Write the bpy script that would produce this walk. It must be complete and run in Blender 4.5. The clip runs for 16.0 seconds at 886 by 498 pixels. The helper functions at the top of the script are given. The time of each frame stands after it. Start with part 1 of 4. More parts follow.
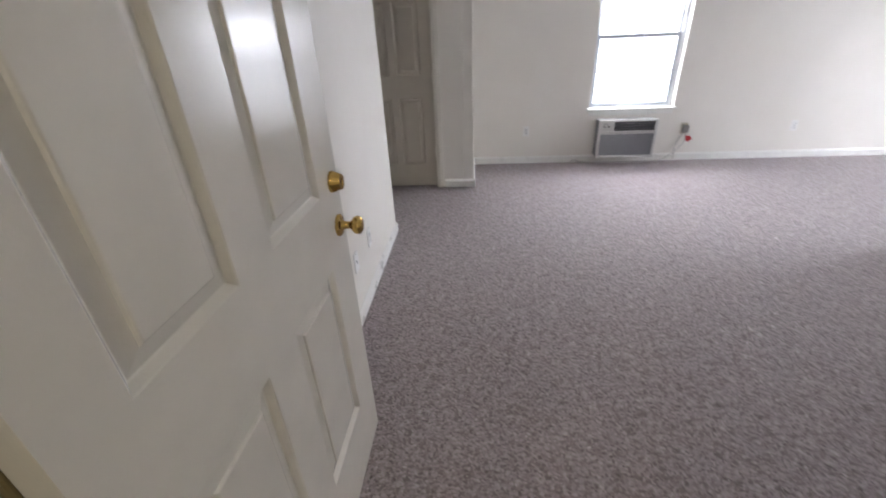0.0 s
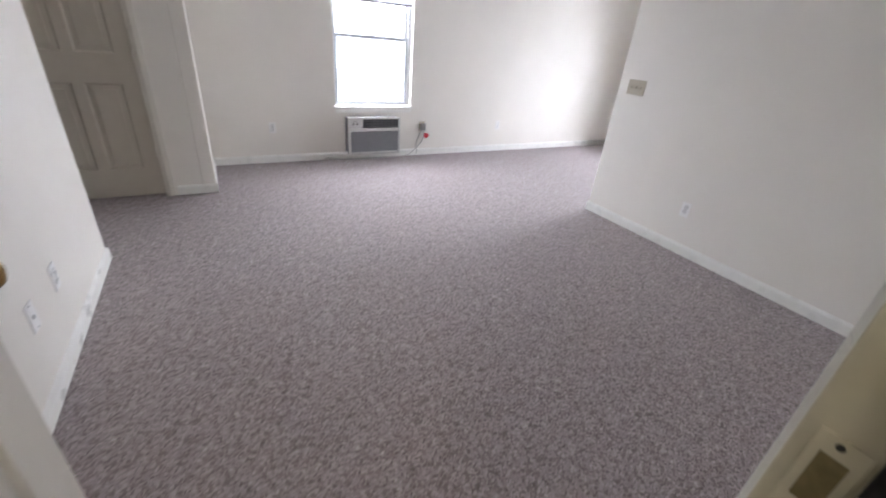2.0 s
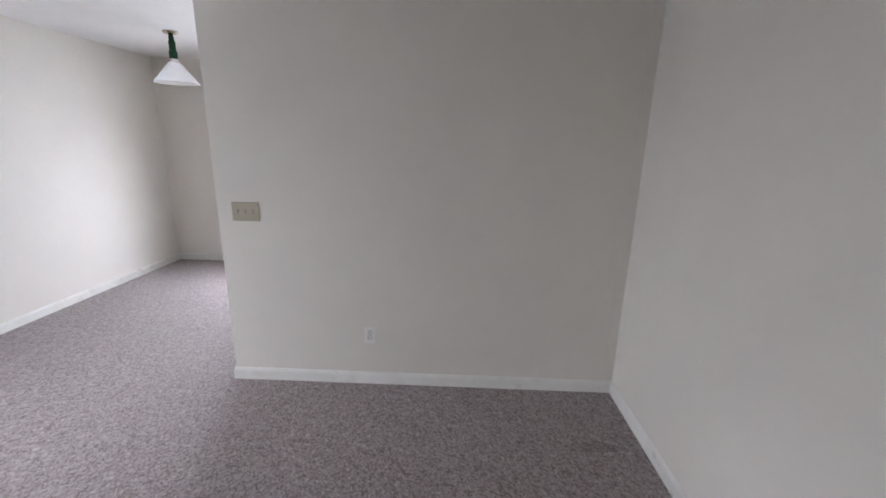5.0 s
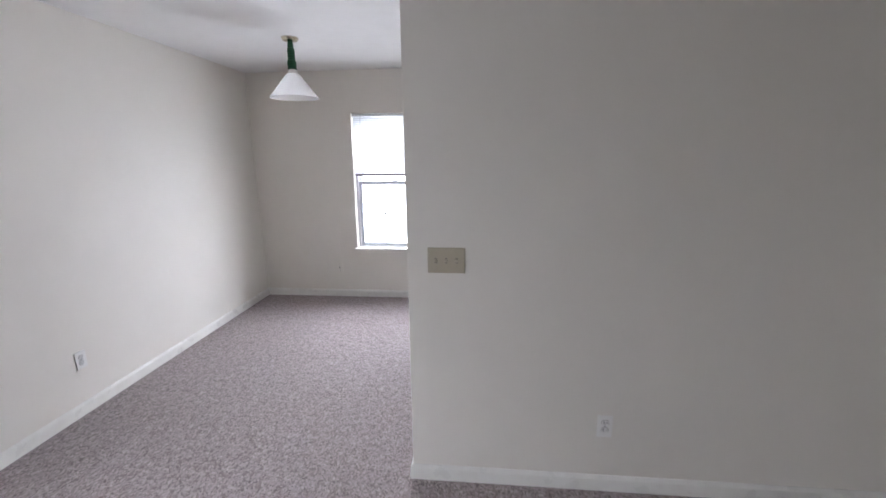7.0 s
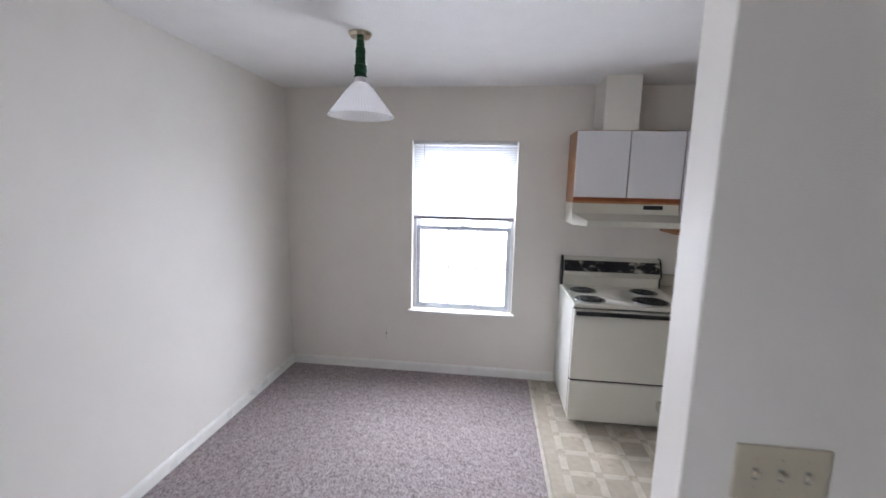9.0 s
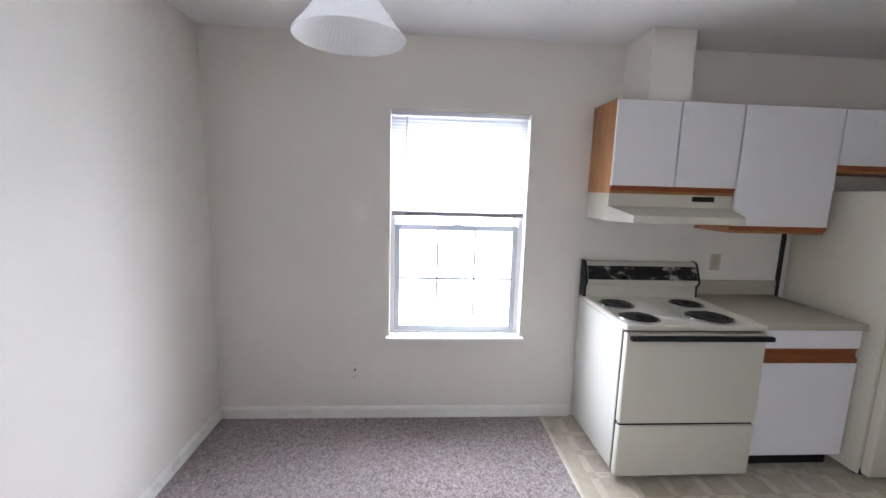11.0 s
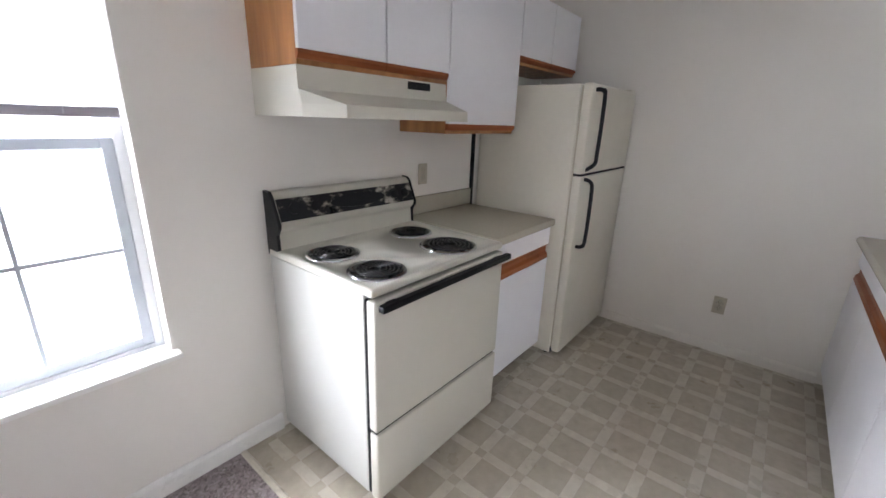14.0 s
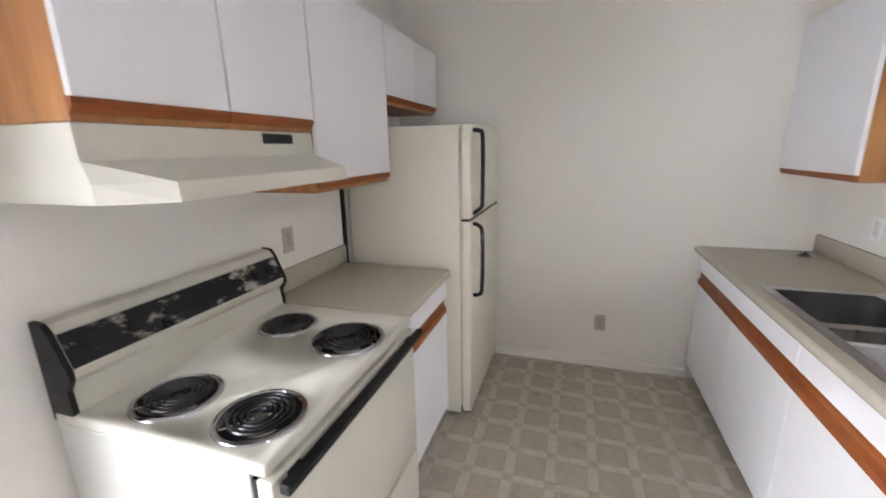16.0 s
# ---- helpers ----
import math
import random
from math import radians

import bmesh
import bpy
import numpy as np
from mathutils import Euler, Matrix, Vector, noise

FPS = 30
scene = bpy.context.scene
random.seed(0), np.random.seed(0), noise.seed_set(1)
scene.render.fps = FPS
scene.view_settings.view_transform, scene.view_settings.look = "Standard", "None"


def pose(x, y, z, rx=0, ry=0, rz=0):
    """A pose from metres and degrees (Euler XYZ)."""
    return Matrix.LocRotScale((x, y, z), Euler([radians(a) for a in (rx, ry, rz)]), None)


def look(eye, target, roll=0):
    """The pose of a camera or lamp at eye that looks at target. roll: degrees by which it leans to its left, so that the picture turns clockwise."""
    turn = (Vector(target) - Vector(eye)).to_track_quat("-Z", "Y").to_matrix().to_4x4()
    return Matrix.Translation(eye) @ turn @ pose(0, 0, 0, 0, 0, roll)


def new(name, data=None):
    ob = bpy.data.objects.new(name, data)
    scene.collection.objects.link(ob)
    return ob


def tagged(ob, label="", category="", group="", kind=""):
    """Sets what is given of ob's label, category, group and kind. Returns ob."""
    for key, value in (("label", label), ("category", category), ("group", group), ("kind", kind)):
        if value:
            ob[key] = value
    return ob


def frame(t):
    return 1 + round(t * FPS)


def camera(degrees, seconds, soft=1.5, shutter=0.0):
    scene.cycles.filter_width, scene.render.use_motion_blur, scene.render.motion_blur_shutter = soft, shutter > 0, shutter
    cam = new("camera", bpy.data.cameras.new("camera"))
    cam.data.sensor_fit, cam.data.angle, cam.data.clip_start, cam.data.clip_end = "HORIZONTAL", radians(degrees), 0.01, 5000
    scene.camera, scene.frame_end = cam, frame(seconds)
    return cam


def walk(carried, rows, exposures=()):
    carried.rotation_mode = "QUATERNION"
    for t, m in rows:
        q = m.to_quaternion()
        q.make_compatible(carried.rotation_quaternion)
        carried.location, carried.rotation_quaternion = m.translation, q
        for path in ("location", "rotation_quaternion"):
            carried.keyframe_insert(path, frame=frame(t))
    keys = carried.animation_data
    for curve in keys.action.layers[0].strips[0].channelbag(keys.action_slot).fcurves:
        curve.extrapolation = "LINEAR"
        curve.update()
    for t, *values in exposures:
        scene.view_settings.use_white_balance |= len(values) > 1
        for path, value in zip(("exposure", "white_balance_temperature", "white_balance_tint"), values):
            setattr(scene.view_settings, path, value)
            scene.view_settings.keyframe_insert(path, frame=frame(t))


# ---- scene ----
cam = camera(95.1, 16.0, 1.5, 0.3)
PATH = [
    (0, (0.176, -3.175, 1.394), (-1.590, -3.325, 0.465), -2.7),
    (0.5, (0.185, -3.161, 1.41), (-1.429, -2.993, 0.24), -2.3),
    (1, (0.176, -3.159, 1.371), (-1.296, -2.816, 0.061), -0.6),
    (1.5, (0.158, -3.144, 1.362), (-1.325, -2.585, 0.141), 2.5),
    (2, (0.059, -3.108, 1.373), (-1.47, -2.206, 0.452), 5.2),
    (2.5, (-0.116, -2.995, 1.429), (-1.515, -1.789, 0.661), 4.6),
    (3, (-0.281, -2.9, 1.459), (-1.273, -1.315, 0.751), 3.4),
    (3.5, (-0.399, -2.793, 1.46), (-0.671, -0.916, 0.824), 1.0),
    (3.7, (-0.436, -2.74, 1.471), (-0.559, -0.84, 0.859), 0.8),
    (5.8, (-1.554, -2.112, 1.593), (-1.607, -0.169, 1.122), 1.3),
    (6, (-1.667, -2.037, 1.589), (-1.749, -0.094, 1.122), 1.5),
    (6.5, (-1.959, -1.935, 1.598), (-2.051, -0.011, 1.06), -0.1),
    (7, (-2.173, -1.727, 1.589), (-2.36, 0.213, 1.142), -0.6),
    (7.5, (-2.354, -1.496, 1.594), (-2.472, 0.451, 1.152), 0.2),
    (8, (-2.551, -1.253, 1.6), (-2.363, 0.689, 1.162), -0.2),
    (8.5, (-2.738, -0.993, 1.593), (-2.673, 0.962, 1.175), 1.8),
    (9, (-2.887, -0.771, 1.668), (-3.12, 1.191, 1.362), 1.2),
    (9.2, (-2.931, -0.694, 1.676), (-3.166, 1.272, 1.393), 0.9),
    (11.3, (-3.432, 0.169, 1.552), (-3.215, 2.133, 1.241), 1.4),
    (11.5, (-3.44, 0.239, 1.543), (-3.165, 2.183, 1.162), 1.3),
    (12, (-3.392, 0.493, 1.521), (-2.998, 2.412, 1.117), 2.2),
    (12.5, (-3.343, 0.66, 1.477), (-2.903, 2.536, 0.94), 3.8),
    (13, (-3.305, 0.794, 1.413), (-2.538, 2.525, 0.768), 2.1),
    (13.5, (-3.21, 0.951, 1.401), (-1.897, 2.301, 0.727), 1.7),
    (14, (-3.067, 1.102, 1.406), (-1.591, 2.311, 0.805), 1.9),
    (14.5, (-2.957, 1.264, 1.44), (-1.409, 2.434, 0.956), 2.2),
    (15, (-2.917, 1.412, 1.5), (-1.192, 2.351, 1.125), 0.4),
    (15.5, (-2.878, 1.466, 1.539), (-1.088, 2.295, 1.215), -1.0),
    (16, (-2.838, 1.454, 1.502), (-0.992, 2.055, 1.023), -1.1),
]
EXPOSURES = [(0.0, 0.38, 6600, 10), (0.5, 0.45, 6600, 10), (1.0, 0.75, 6600, 10), (1.5, 0.75, 6600, 10), (2.0, 0.52, 6550, 10), (2.5, 0.25, 6500, 10),
             (3.0, 0.1, 6500, 10), (3.5, 0.08, 6550, 10), (6.0, 0.05, 6500, 10), (6.8, -0.1, 6500, 10), (9.0, -0.25, 6400, 10), (11.5, 0.05, 6450, 10),
             (12.5, 0.17, 6500, 10), (13.5, 0.2, 6500, 10), (14.5, 0.25, 6600, 10), (15.5, 0.62, 6750, 10), (16.0, 0.68, 6750, 10)]
walk(cam, [(t, look(eye, target, roll)) for t, eye, target, roll in PATH], EXPOSURES)
W1, W2, FILL_1, FILL_2, W3 = 3000.0, 1800.0, 30.0, 165.0, 8.0

# ---- world, large lights ----
CEIL, X_W, Y_N, Y_S = 2.47, -4.69, 2.665, -3.80
world = bpy.data.worlds.new("overcast_sky")
scene.world = world
world.use_nodes = True
wn = world.node_tree
sky = wn.nodes.new("ShaderNodeTexSky")
sky.sky_type = "NISHITA"
sky.sun_disc = False
sky.sun_elevation = radians(50)
sky.sun_rotation = radians(200)
wn.links.new(sky.outputs[0], wn.nodes["Background"].inputs[0])
wn.nodes["Background"].inputs[1].default_value = 0.12


def area_light(name, m, sx, sy, watts, color):
    d = bpy.data.lights.new(name, "AREA")
    d.shape, d.size, d.size_y, d.energy, d.color = "RECTANGLE", sx, sy, watts, color
    ob = new(name, d)
    ob.matrix_world = m
    return ob


# added lamps: two window openings, the broad sky beyond each, and an unseen landing fill
DAY = (0.845, 0.89, 1.03)
# opening lamps stand in for daylight and white out the view
area_light("window_haze", look((X_W - 0.29, -1.41, 1.32), (0, -1.41, 1.32)), 1.06, 1.80, FILL_1, DAY)
area_light("window_haze", look((-3.13, Y_N + 0.29, 1.31), (-3.13, 0, 1.31)), 1.06, 1.80, FILL_2, DAY)
area_light("open_sky", look((X_W - 2.6, -1.41, 3.1), (X_W, -1.41, 1.5)), 12.0, 4.0, W1, DAY)
area_light("open_sky", look((-3.13, Y_N + 2.6, 3.4), (-3.13, Y_N, 1.5)), 10.0, 4.0, W2, DAY)
# no known fixture: fill added behind the camera to brighten door and jamb
area_light("landing_lamp", look((1.25, -3.15, 2.38), (1.25, -3.15, 0)), 0.3, 0.3, W3, (1.0, 0.93, 0.80))


# ---- materials ----
def material(name, color, rough=0.5, metal=0.0, color2=None, grain=0.0, scale=40.0, stain=0.0, bump=0.0, bump_scale=200.0,
             stretch=(1, 1, 1), coat=0.0, piece=0.0, rough_var=0.08):
    m = bpy.data.materials.new(name)
    m.use_nodes = True
    nt = m.node_tree
    b = nt.nodes["Principled BSDF"]
    b.inputs["Metallic"].default_value = metal
    b.inputs["Coat Weight"].default_value = coat
    if max(color) < 0.03 and not coat:
        b.inputs["Specular IOR Level"].default_value = 0.28
    geo = nt.nodes.new("ShaderNodeNewGeometry")
    mp = nt.nodes.new("ShaderNodeMapping")
    mp.inputs["Scale"].default_value = stretch
    nt.links.new(geo.outputs["Position"], mp.inputs["Vector"])

    def tex(s, detail=4.0):
        n = nt.nodes.new("ShaderNodeTexNoise")
        n.inputs["Scale"].default_value = s
        n.inputs["Detail"].default_value = detail
        nt.links.new(mp.outputs[0], n.inputs["Vector"])
        return n.outputs["Fac"]

    def mix(fac, a, c):
        n = nt.nodes.new("ShaderNodeMix")
        n.data_type = "RGBA"
        for sock, v in ((n.inputs["Factor"], fac), (n.inputs["A"], a), (n.inputs["B"], c)):
            if isinstance(v, (tuple, float, int)):
                sock.default_value = v
            else:
                nt.links.new(v, sock)
        return n.outputs["Result"]

    def span(v, lo, hi, a=0.0, c=1.0):
        n = nt.nodes.new("ShaderNodeMapRange")
        n.inputs["From Min"].default_value, n.inputs["From Max"].default_value = lo, hi
        n.inputs["To Min"].default_value, n.inputs["To Max"].default_value = a, c
        nt.links.new(v, n.inputs["Value"])
        return n.outputs["Result"]

    c1 = (*color, 1)
    c2 = (*(color2 or tuple(x * 0.8 for x in color)), 1)
    out = mix(span(tex(scale), 0.5 - 0.25, 0.5 + 0.25, 0.0, max(grain, 0.02)), c1, c2)
    if stain:
        out = mix(span(tex(1.7, 6.0), 0.45, 0.75, 0.0, stain), out, tuple(x * 0.72 for x in color) + (1,))
    if piece:
        info = nt.nodes.new("ShaderNodeObjectInfo")
        out = mix(span(info.outputs["Random"], 0, 1, 0.0, piece), out, tuple(x * 0.75 for x in color) + (1,))
    nt.links.new(out, b.inputs["Base Color"])
    nt.links.new(span(tex(9.0), 0.3, 0.7, max(rough - rough_var, 0.02), min(rough + rough_var, 1.0)), b.inputs["Roughness"])
    if bump:
        bp = nt.nodes.new("ShaderNodeBump")
        bp.inputs["Strength"].default_value = bump
        bp.inputs["Distance"].default_value = 0.004
        nt.links.new(tex(bump_scale, 3.0), bp.inputs["Height"])
        nt.links.new(bp.outputs[0], b.inputs["Normal"])
    return m


def carpet_material(name, tone):
    m = bpy.data.materials.new(name)
    m.use_nodes = True
    nt = m.node_tree
    b = nt.nodes["Principled BSDF"]
    b.inputs["Roughness"].default_value = 0.95
    b.inputs["Sheen Weight"].default_value = 0.25
    geo = nt.nodes.new("ShaderNodeNewGeometry")
    wob = nt.nodes.new("ShaderNodeTexNoise")
    wob.inputs["Scale"].default_value = 70.0
    add = nt.nodes.new("ShaderNodeVectorMath")
    add.operation = "MULTIPLY_ADD"
    add.inputs[1].default_value = (0.012, 0.012, 0.0)
    nt.links.new(geo.outputs["Position"], wob.inputs["Vector"])
    nt.links.new(wob.outputs["Color"], add.inputs[0])
    nt.links.new(geo.outputs["Position"], add.inputs[2])
    mp = nt.nodes.new("ShaderNodeMapping")
    mp.inputs["Scale"].default_value = (1.0, 0.7, 1.0)
    nt.links.new(add.outputs[0], mp.inputs["Vector"])
    cell = nt.nodes.new("ShaderNodeTexVoronoi")
    cell.inputs["Scale"].default_value = 136.0
    nt.links.new(mp.outputs[0], cell.inputs["Vector"])
    sep = nt.nodes.new("ShaderNodeSeparateColor")
    nt.links.new(cell.outputs["Color"], sep.inputs[0])
    ramp = nt.nodes.new("ShaderNodeValToRGB")
    stops = ((0.0, (0.095, 0.074, 0.073)), (0.18, (0.168, 0.135, 0.132)), (0.45, (0.262, 0.215, 0.213)), (0.72, (0.335, 0.280, 0.280)), (0.90, (0.42, 0.356, 0.35)), (1.0, (0.57, 0.495, 0.48)))
    while len(ramp.color_ramp.elements) < len(stops):
        ramp.color_ramp.elements.new(0.5)
    for e, (p, c) in zip(ramp.color_ramp.elements, stops):
        e.position, e.color = p, (c[0] * tone, c[1] * tone, c[2] * tone, 1)
    clump = nt.nodes.new("ShaderNodeTexNoise")
    clump.inputs["Scale"].default_value = 26.0
    clump.inputs["Detail"].default_value = 5.0
    nt.links.new(geo.outputs["Position"], clump.inputs["Vector"])
    mixf = nt.nodes.new("ShaderNodeMath")
    mixf.operation = "MULTIPLY_ADD"
    mixf.inputs[1].default_value = 0.72
    off = nt.nodes.new("ShaderNodeMapRange")
    off.inputs["From Min"].default_value, off.inputs["From Max"].default_value = 0.25, 0.75
    off.inputs["To Min"].default_value, off.inputs["To Max"].default_value = -0.02, 0.30
    nt.links.new(clump.outputs["Fac"], off.inputs["Value"])
    nt.links.new(sep.outputs[0], mixf.inputs[0])
    nt.links.new(off.outputs["Result"], mixf.inputs[2])
    nt.links.new(mixf.outputs[0], ramp.inputs[0])
    wear = nt.nodes.new("ShaderNodeTexNoise")
    wear.inputs["Scale"].default_value = 1.3
    wear.inputs["Detail"].default_value = 5.0
    nt.links.new(geo.outputs["Position"], wear.inputs["Vector"])
    wr = nt.nodes.new("ShaderNodeMapRange")
    wr.inputs["From Min"].default_value, wr.inputs["From Max"].default_value = 0.35, 0.75
    wr.inputs["To Min"].default_value, wr.inputs["To Max"].default_value = 0.0, 0.3
    nt.links.new(wear.outputs["Fac"], wr.inputs["Value"])
    mx = nt.nodes.new("ShaderNodeMix")
    mx.data_type = "RGBA"
    mx.blend_type = "MULTIPLY"
    mx.inputs["B"].default_value = (0.86, 0.82, 0.78, 1)
    nt.links.new(wr.outputs["Result"], mx.inputs["Factor"])
    nt.links.new(ramp.outputs[0], mx.inputs["A"])
    nt.links.new(mx.outputs["Result"], b.inputs["Base Color"])
    bp = nt.nodes.new("ShaderNodeBump")
    bp.inputs["Strength"].default_value = 0.9
    bp.inputs["Distance"].default_value = 0.005
    nt.links.new(mixf.outputs[0], bp.inputs["Height"])
    nt.links.new(bp.outputs[0], b.inputs["Normal"])
    return m


def wood_material(name, c1, c2):
    return material(name, c1, 0.42, 0, c2, 0.9, 5.0, 0.15, 0.15, 30.0, (4.0, 4.0, 0.45), 0.15)


def glass_material(name, tint=(1, 1, 1), rough=0.0):
    m = bpy.data.materials.new(name)
    m.use_nodes = True
    b = m.node_tree.nodes["Principled BSDF"]
    b.inputs["Base Color"].default_value = (*tint, 1)
    b.inputs["Transmission Weight"].default_value = 1.0
    b.inputs["Roughness"].default_value = rough
    b.inputs["IOR"].default_value = 1.45
    return m


def translucent_material(name, color, share):
    m = bpy.data.materials.new(name)
    m.use_nodes = True
    nt = m.node_tree
    b = nt.nodes["Principled BSDF"]
    b.inputs["Base Color"].default_value = (*color, 1)
    b.inputs["Roughness"].default_value = 0.45
    tr = nt.nodes.new("ShaderNodeBsdfTranslucent")
    tr.inputs["Color"].default_value = (*color, 1)
    mx = nt.nodes.new("ShaderNodeMixShader")
    mx.inputs[0].default_value = share
    nt.links.new(b.outputs[0], mx.inputs[1])
    nt.links.new(tr.outputs[0], mx.inputs[2])
    nt.links.new(mx.outputs[0], nt.nodes["Material Output"].inputs["Surface"])
    return m


def frosted_shade_material():
    m = translucent_material("frosted_glass_shade", (0.92, 0.92, 0.92), 0.5)
    nt = m.node_tree
    out = nt.nodes["Material Output"]
    body = out.inputs["Surface"].links[0].from_socket
    clear = nt.nodes.new("ShaderNodeBsdfTransparent")
    mx = nt.nodes.new("ShaderNodeMixShader")
    mx.inputs[0].default_value = 0.52
    nt.links.new(body, mx.inputs[1])
    nt.links.new(clear.outputs[0], mx.inputs[2])
    nt.links.new(mx.outputs[0], out.inputs["Surface"])
    return m


def worn_print_material():
    m = material("worn_black_console", (0.012, 0.012, 0.013), 0.35)
    nt = m.node_tree
    b = nt.nodes["Principled BSDF"]
    geo = nt.nodes.new("ShaderNodeNewGeometry")
    mp = nt.nodes.new("ShaderNodeMapping")
    mp.inputs["Scale"].default_value = (1.0, 1.0, 1.6)
    n = nt.nodes.new("ShaderNodeTexNoise")
    n.inputs["Scale"].default_value = 9.0
    n.inputs["Detail"].default_value = 8.0
    n.inputs["Roughness"].default_value = 0.72
    ramp = nt.nodes.new("ShaderNodeValToRGB")
    ramp.color_ramp.elements[0].position, ramp.color_ramp.elements[0].color = 0.53, (0.012, 0.012, 0.013, 1)
    ramp.color_ramp.elements[1].position, ramp.color_ramp.elements[1].color = 0.64, (0.46, 0.41, 0.35, 1)
    nt.links.new(geo.outputs["Position"], mp.inputs["Vector"])
    nt.links.new(mp.outputs[0], n.inputs["Vector"])
    nt.links.new(n.outputs["Fac"], ramp.inputs[0])
    nt.links.new(ramp.outputs[0], b.inputs["Base Color"])
    return m


WALL = material("wall_paint", (0.81, 0.775, 0.71), 0.62, 0, (0.77, 0.735, 0.67), 0.6, 3.0, 0.10, 0.25, 260.0)
CEILING = material("ceiling_paint", (0.80, 0.79, 0.77), 0.85, 0, (0.74, 0.73, 0.71), 0.5, 6.0, 0.08, 0.6, 120.0)
TRIM = material("trim_paint", (0.85, 0.84, 0.80), 0.32, 0, (0.74, 0.72, 0.67), 0.5, 12.0, 0.12, 0.10, 90.0)
DOOR = material("door_paint", (0.74, 0.70, 0.62), 0.22, 0, (0.66, 0.63, 0.56), 0.5, 10.0, 0.0, 0.05, 140.0, rough_var=0.02)
# cream door paint taken darker, with the hall's shade put into the colour
CLOSET_SHADED = material("closet_door_paint_shaded", (0.54, 0.49, 0.41), 0.40, 0, (0.49, 0.44, 0.37), 0.5, 10.0, 0.0, 0.05, 140.0, rough_var=0.02)
JAMB = material("jamb_paint", (0.66, 0.61, 0.47), 0.42, 0, (0.52, 0.47, 0.34), 0.7, 14.0, 0.35, 0.2, 80.0)
CARPET = carpet_material("carpet_pile", 1.06)
STAINED = carpet_material("stained_pile", 0.84)
VINYL = material("vinyl_square", (0.50, 0.44, 0.345), 0.34, 0, (0.37, 0.315, 0.24), 0.9, 20.0, 0.30, 0.15, 160.0, piece=0.35)
VINYL_STRIP = material("vinyl_strip", (0.61, 0.56, 0.46), 0.32, 0, (0.47, 0.42, 0.34), 0.8, 24.0, 0.25, 0.12, 160.0, piece=0.3)
ENAMEL = material("almond_enamel", (0.58, 0.555, 0.475), 0.48, 0, (0.62, 0.58, 0.48), 0.4, 6.0, 0.0, 0.0, 60.0, rough_var=0.02)
ENAMEL_WHITE = material("pale_enamel", (0.58, 0.57, 0.52), 0.36, 0, (0.54, 0.53, 0.48), 0.4, 6.0, 0.0, 0.0, 60.0, rough_var=0.02)
FRIDGE = material("almond_textured_steel", (0.68, 0.635, 0.53), 0.38, 0, (0.63, 0.59, 0.49), 0.5, 30.0, 0.06, 0.35, 420.0)
BLACK = material("black_plastic", (0.008, 0.008, 0.009), 0.42, 0, (0.014, 0.014, 0.014), 0.6, 40.0, 0, 0.15, 200.0)
CONSOLE = worn_print_material()
PAN = material("black_porcelain", (0.012, 0.012, 0.014), 0.06, 0, (0.05, 0.05, 0.05), 0.5, 40.0, coat=0.6)
CHROME = material("chrome", (0.55, 0.55, 0.58), 0.14, 1.0, (0.4, 0.39, 0.38), 0.6, 30.0)
COIL = material("burner_coil", (0.008, 0.008, 0.009), 0.20, 0.0, (0.02, 0.019, 0.018), 0.8, 60.0, 0, 0.2, 300.0)
STEEL = material("brushed_steel", (0.36, 0.36, 0.36), 0.34, 1.0, (0.28, 0.28, 0.28), 0.6, 20.0, 0.1, 0.08, 60.0, (1, 8, 1))
BRASS = material("polished_brass", (0.60, 0.40, 0.12), 0.16, 1.0, (0.42, 0.27, 0.08), 0.6, 30.0)
NICKEL = material("pale_nickel", (0.66, 0.60, 0.48), 0.16, 1.0, (0.5, 0.45, 0.36), 0.6, 30.0)
DULL_BRASS = material("tarnished_brass", (0.30, 0.24, 0.12), 0.45, 0.7, (0.16, 0.13, 0.07), 0.8, 60.0, 0.3)
LAMINATE = material("white_laminate", (0.80, 0.79, 0.80), 0.38, 0, (0.77, 0.76, 0.77), 0.5, 60.0, 0.05, 0.12, 500.0)
COUNTER = material("counter_laminate", (0.47, 0.43, 0.34), 0.26, 0, (0.42, 0.38, 0.30), 0.6, 80.0, 0.0, 0.04, 200.0, rough_var=0.01)
OAK = wood_material("oak_veneer", (0.44, 0.19, 0.060), (0.19, 0.070, 0.018))
OAK_RAIL = material("oak_rail", (0.30, 0.078, 0.013), 0.6, 0, (0.15, 0.036, 0.007), 0.9, 5.0, 0.1, 0.15, 30.0, (0.5, 4.0, 6.0), 0.0)
# near-black for the toe kicks and for shade painted into gaps
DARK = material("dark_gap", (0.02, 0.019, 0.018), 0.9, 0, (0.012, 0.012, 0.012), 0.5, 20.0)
VINYL_WHITE = material("window_vinyl", (0.78, 0.79, 0.80), 0.35, 0, (0.72, 0.73, 0.74), 0.4, 20.0)
SASH_GREY = material("sash_aluminium", (0.55, 0.58, 0.62), 0.4, 0.1, (0.48, 0.5, 0.54), 0.4, 20.0)
GLASS = glass_material("window_glass")
SLAT = translucent_material("blind_slat_vinyl", (0.84, 0.85, 0.86), 0.45)
RAIL_GREY = material("blind_rail", (0.48, 0.45, 0.50), 0.45, 0, (0.40, 0.39, 0.41), 0.4, 30.0)
PLATE = material("almond_plate", (0.50, 0.45, 0.34), 0.38, 0, (0.45, 0.40, 0.30), 0.4, 40.0)
PLATE_WHITE = material("white_plate", (0.86, 0.85, 0.82), 0.35, 0, (0.72, 0.71, 0.67), 0.4, 40.0)
SLOT = material("socket_slot", (0.03, 0.028, 0.025), 0.6)
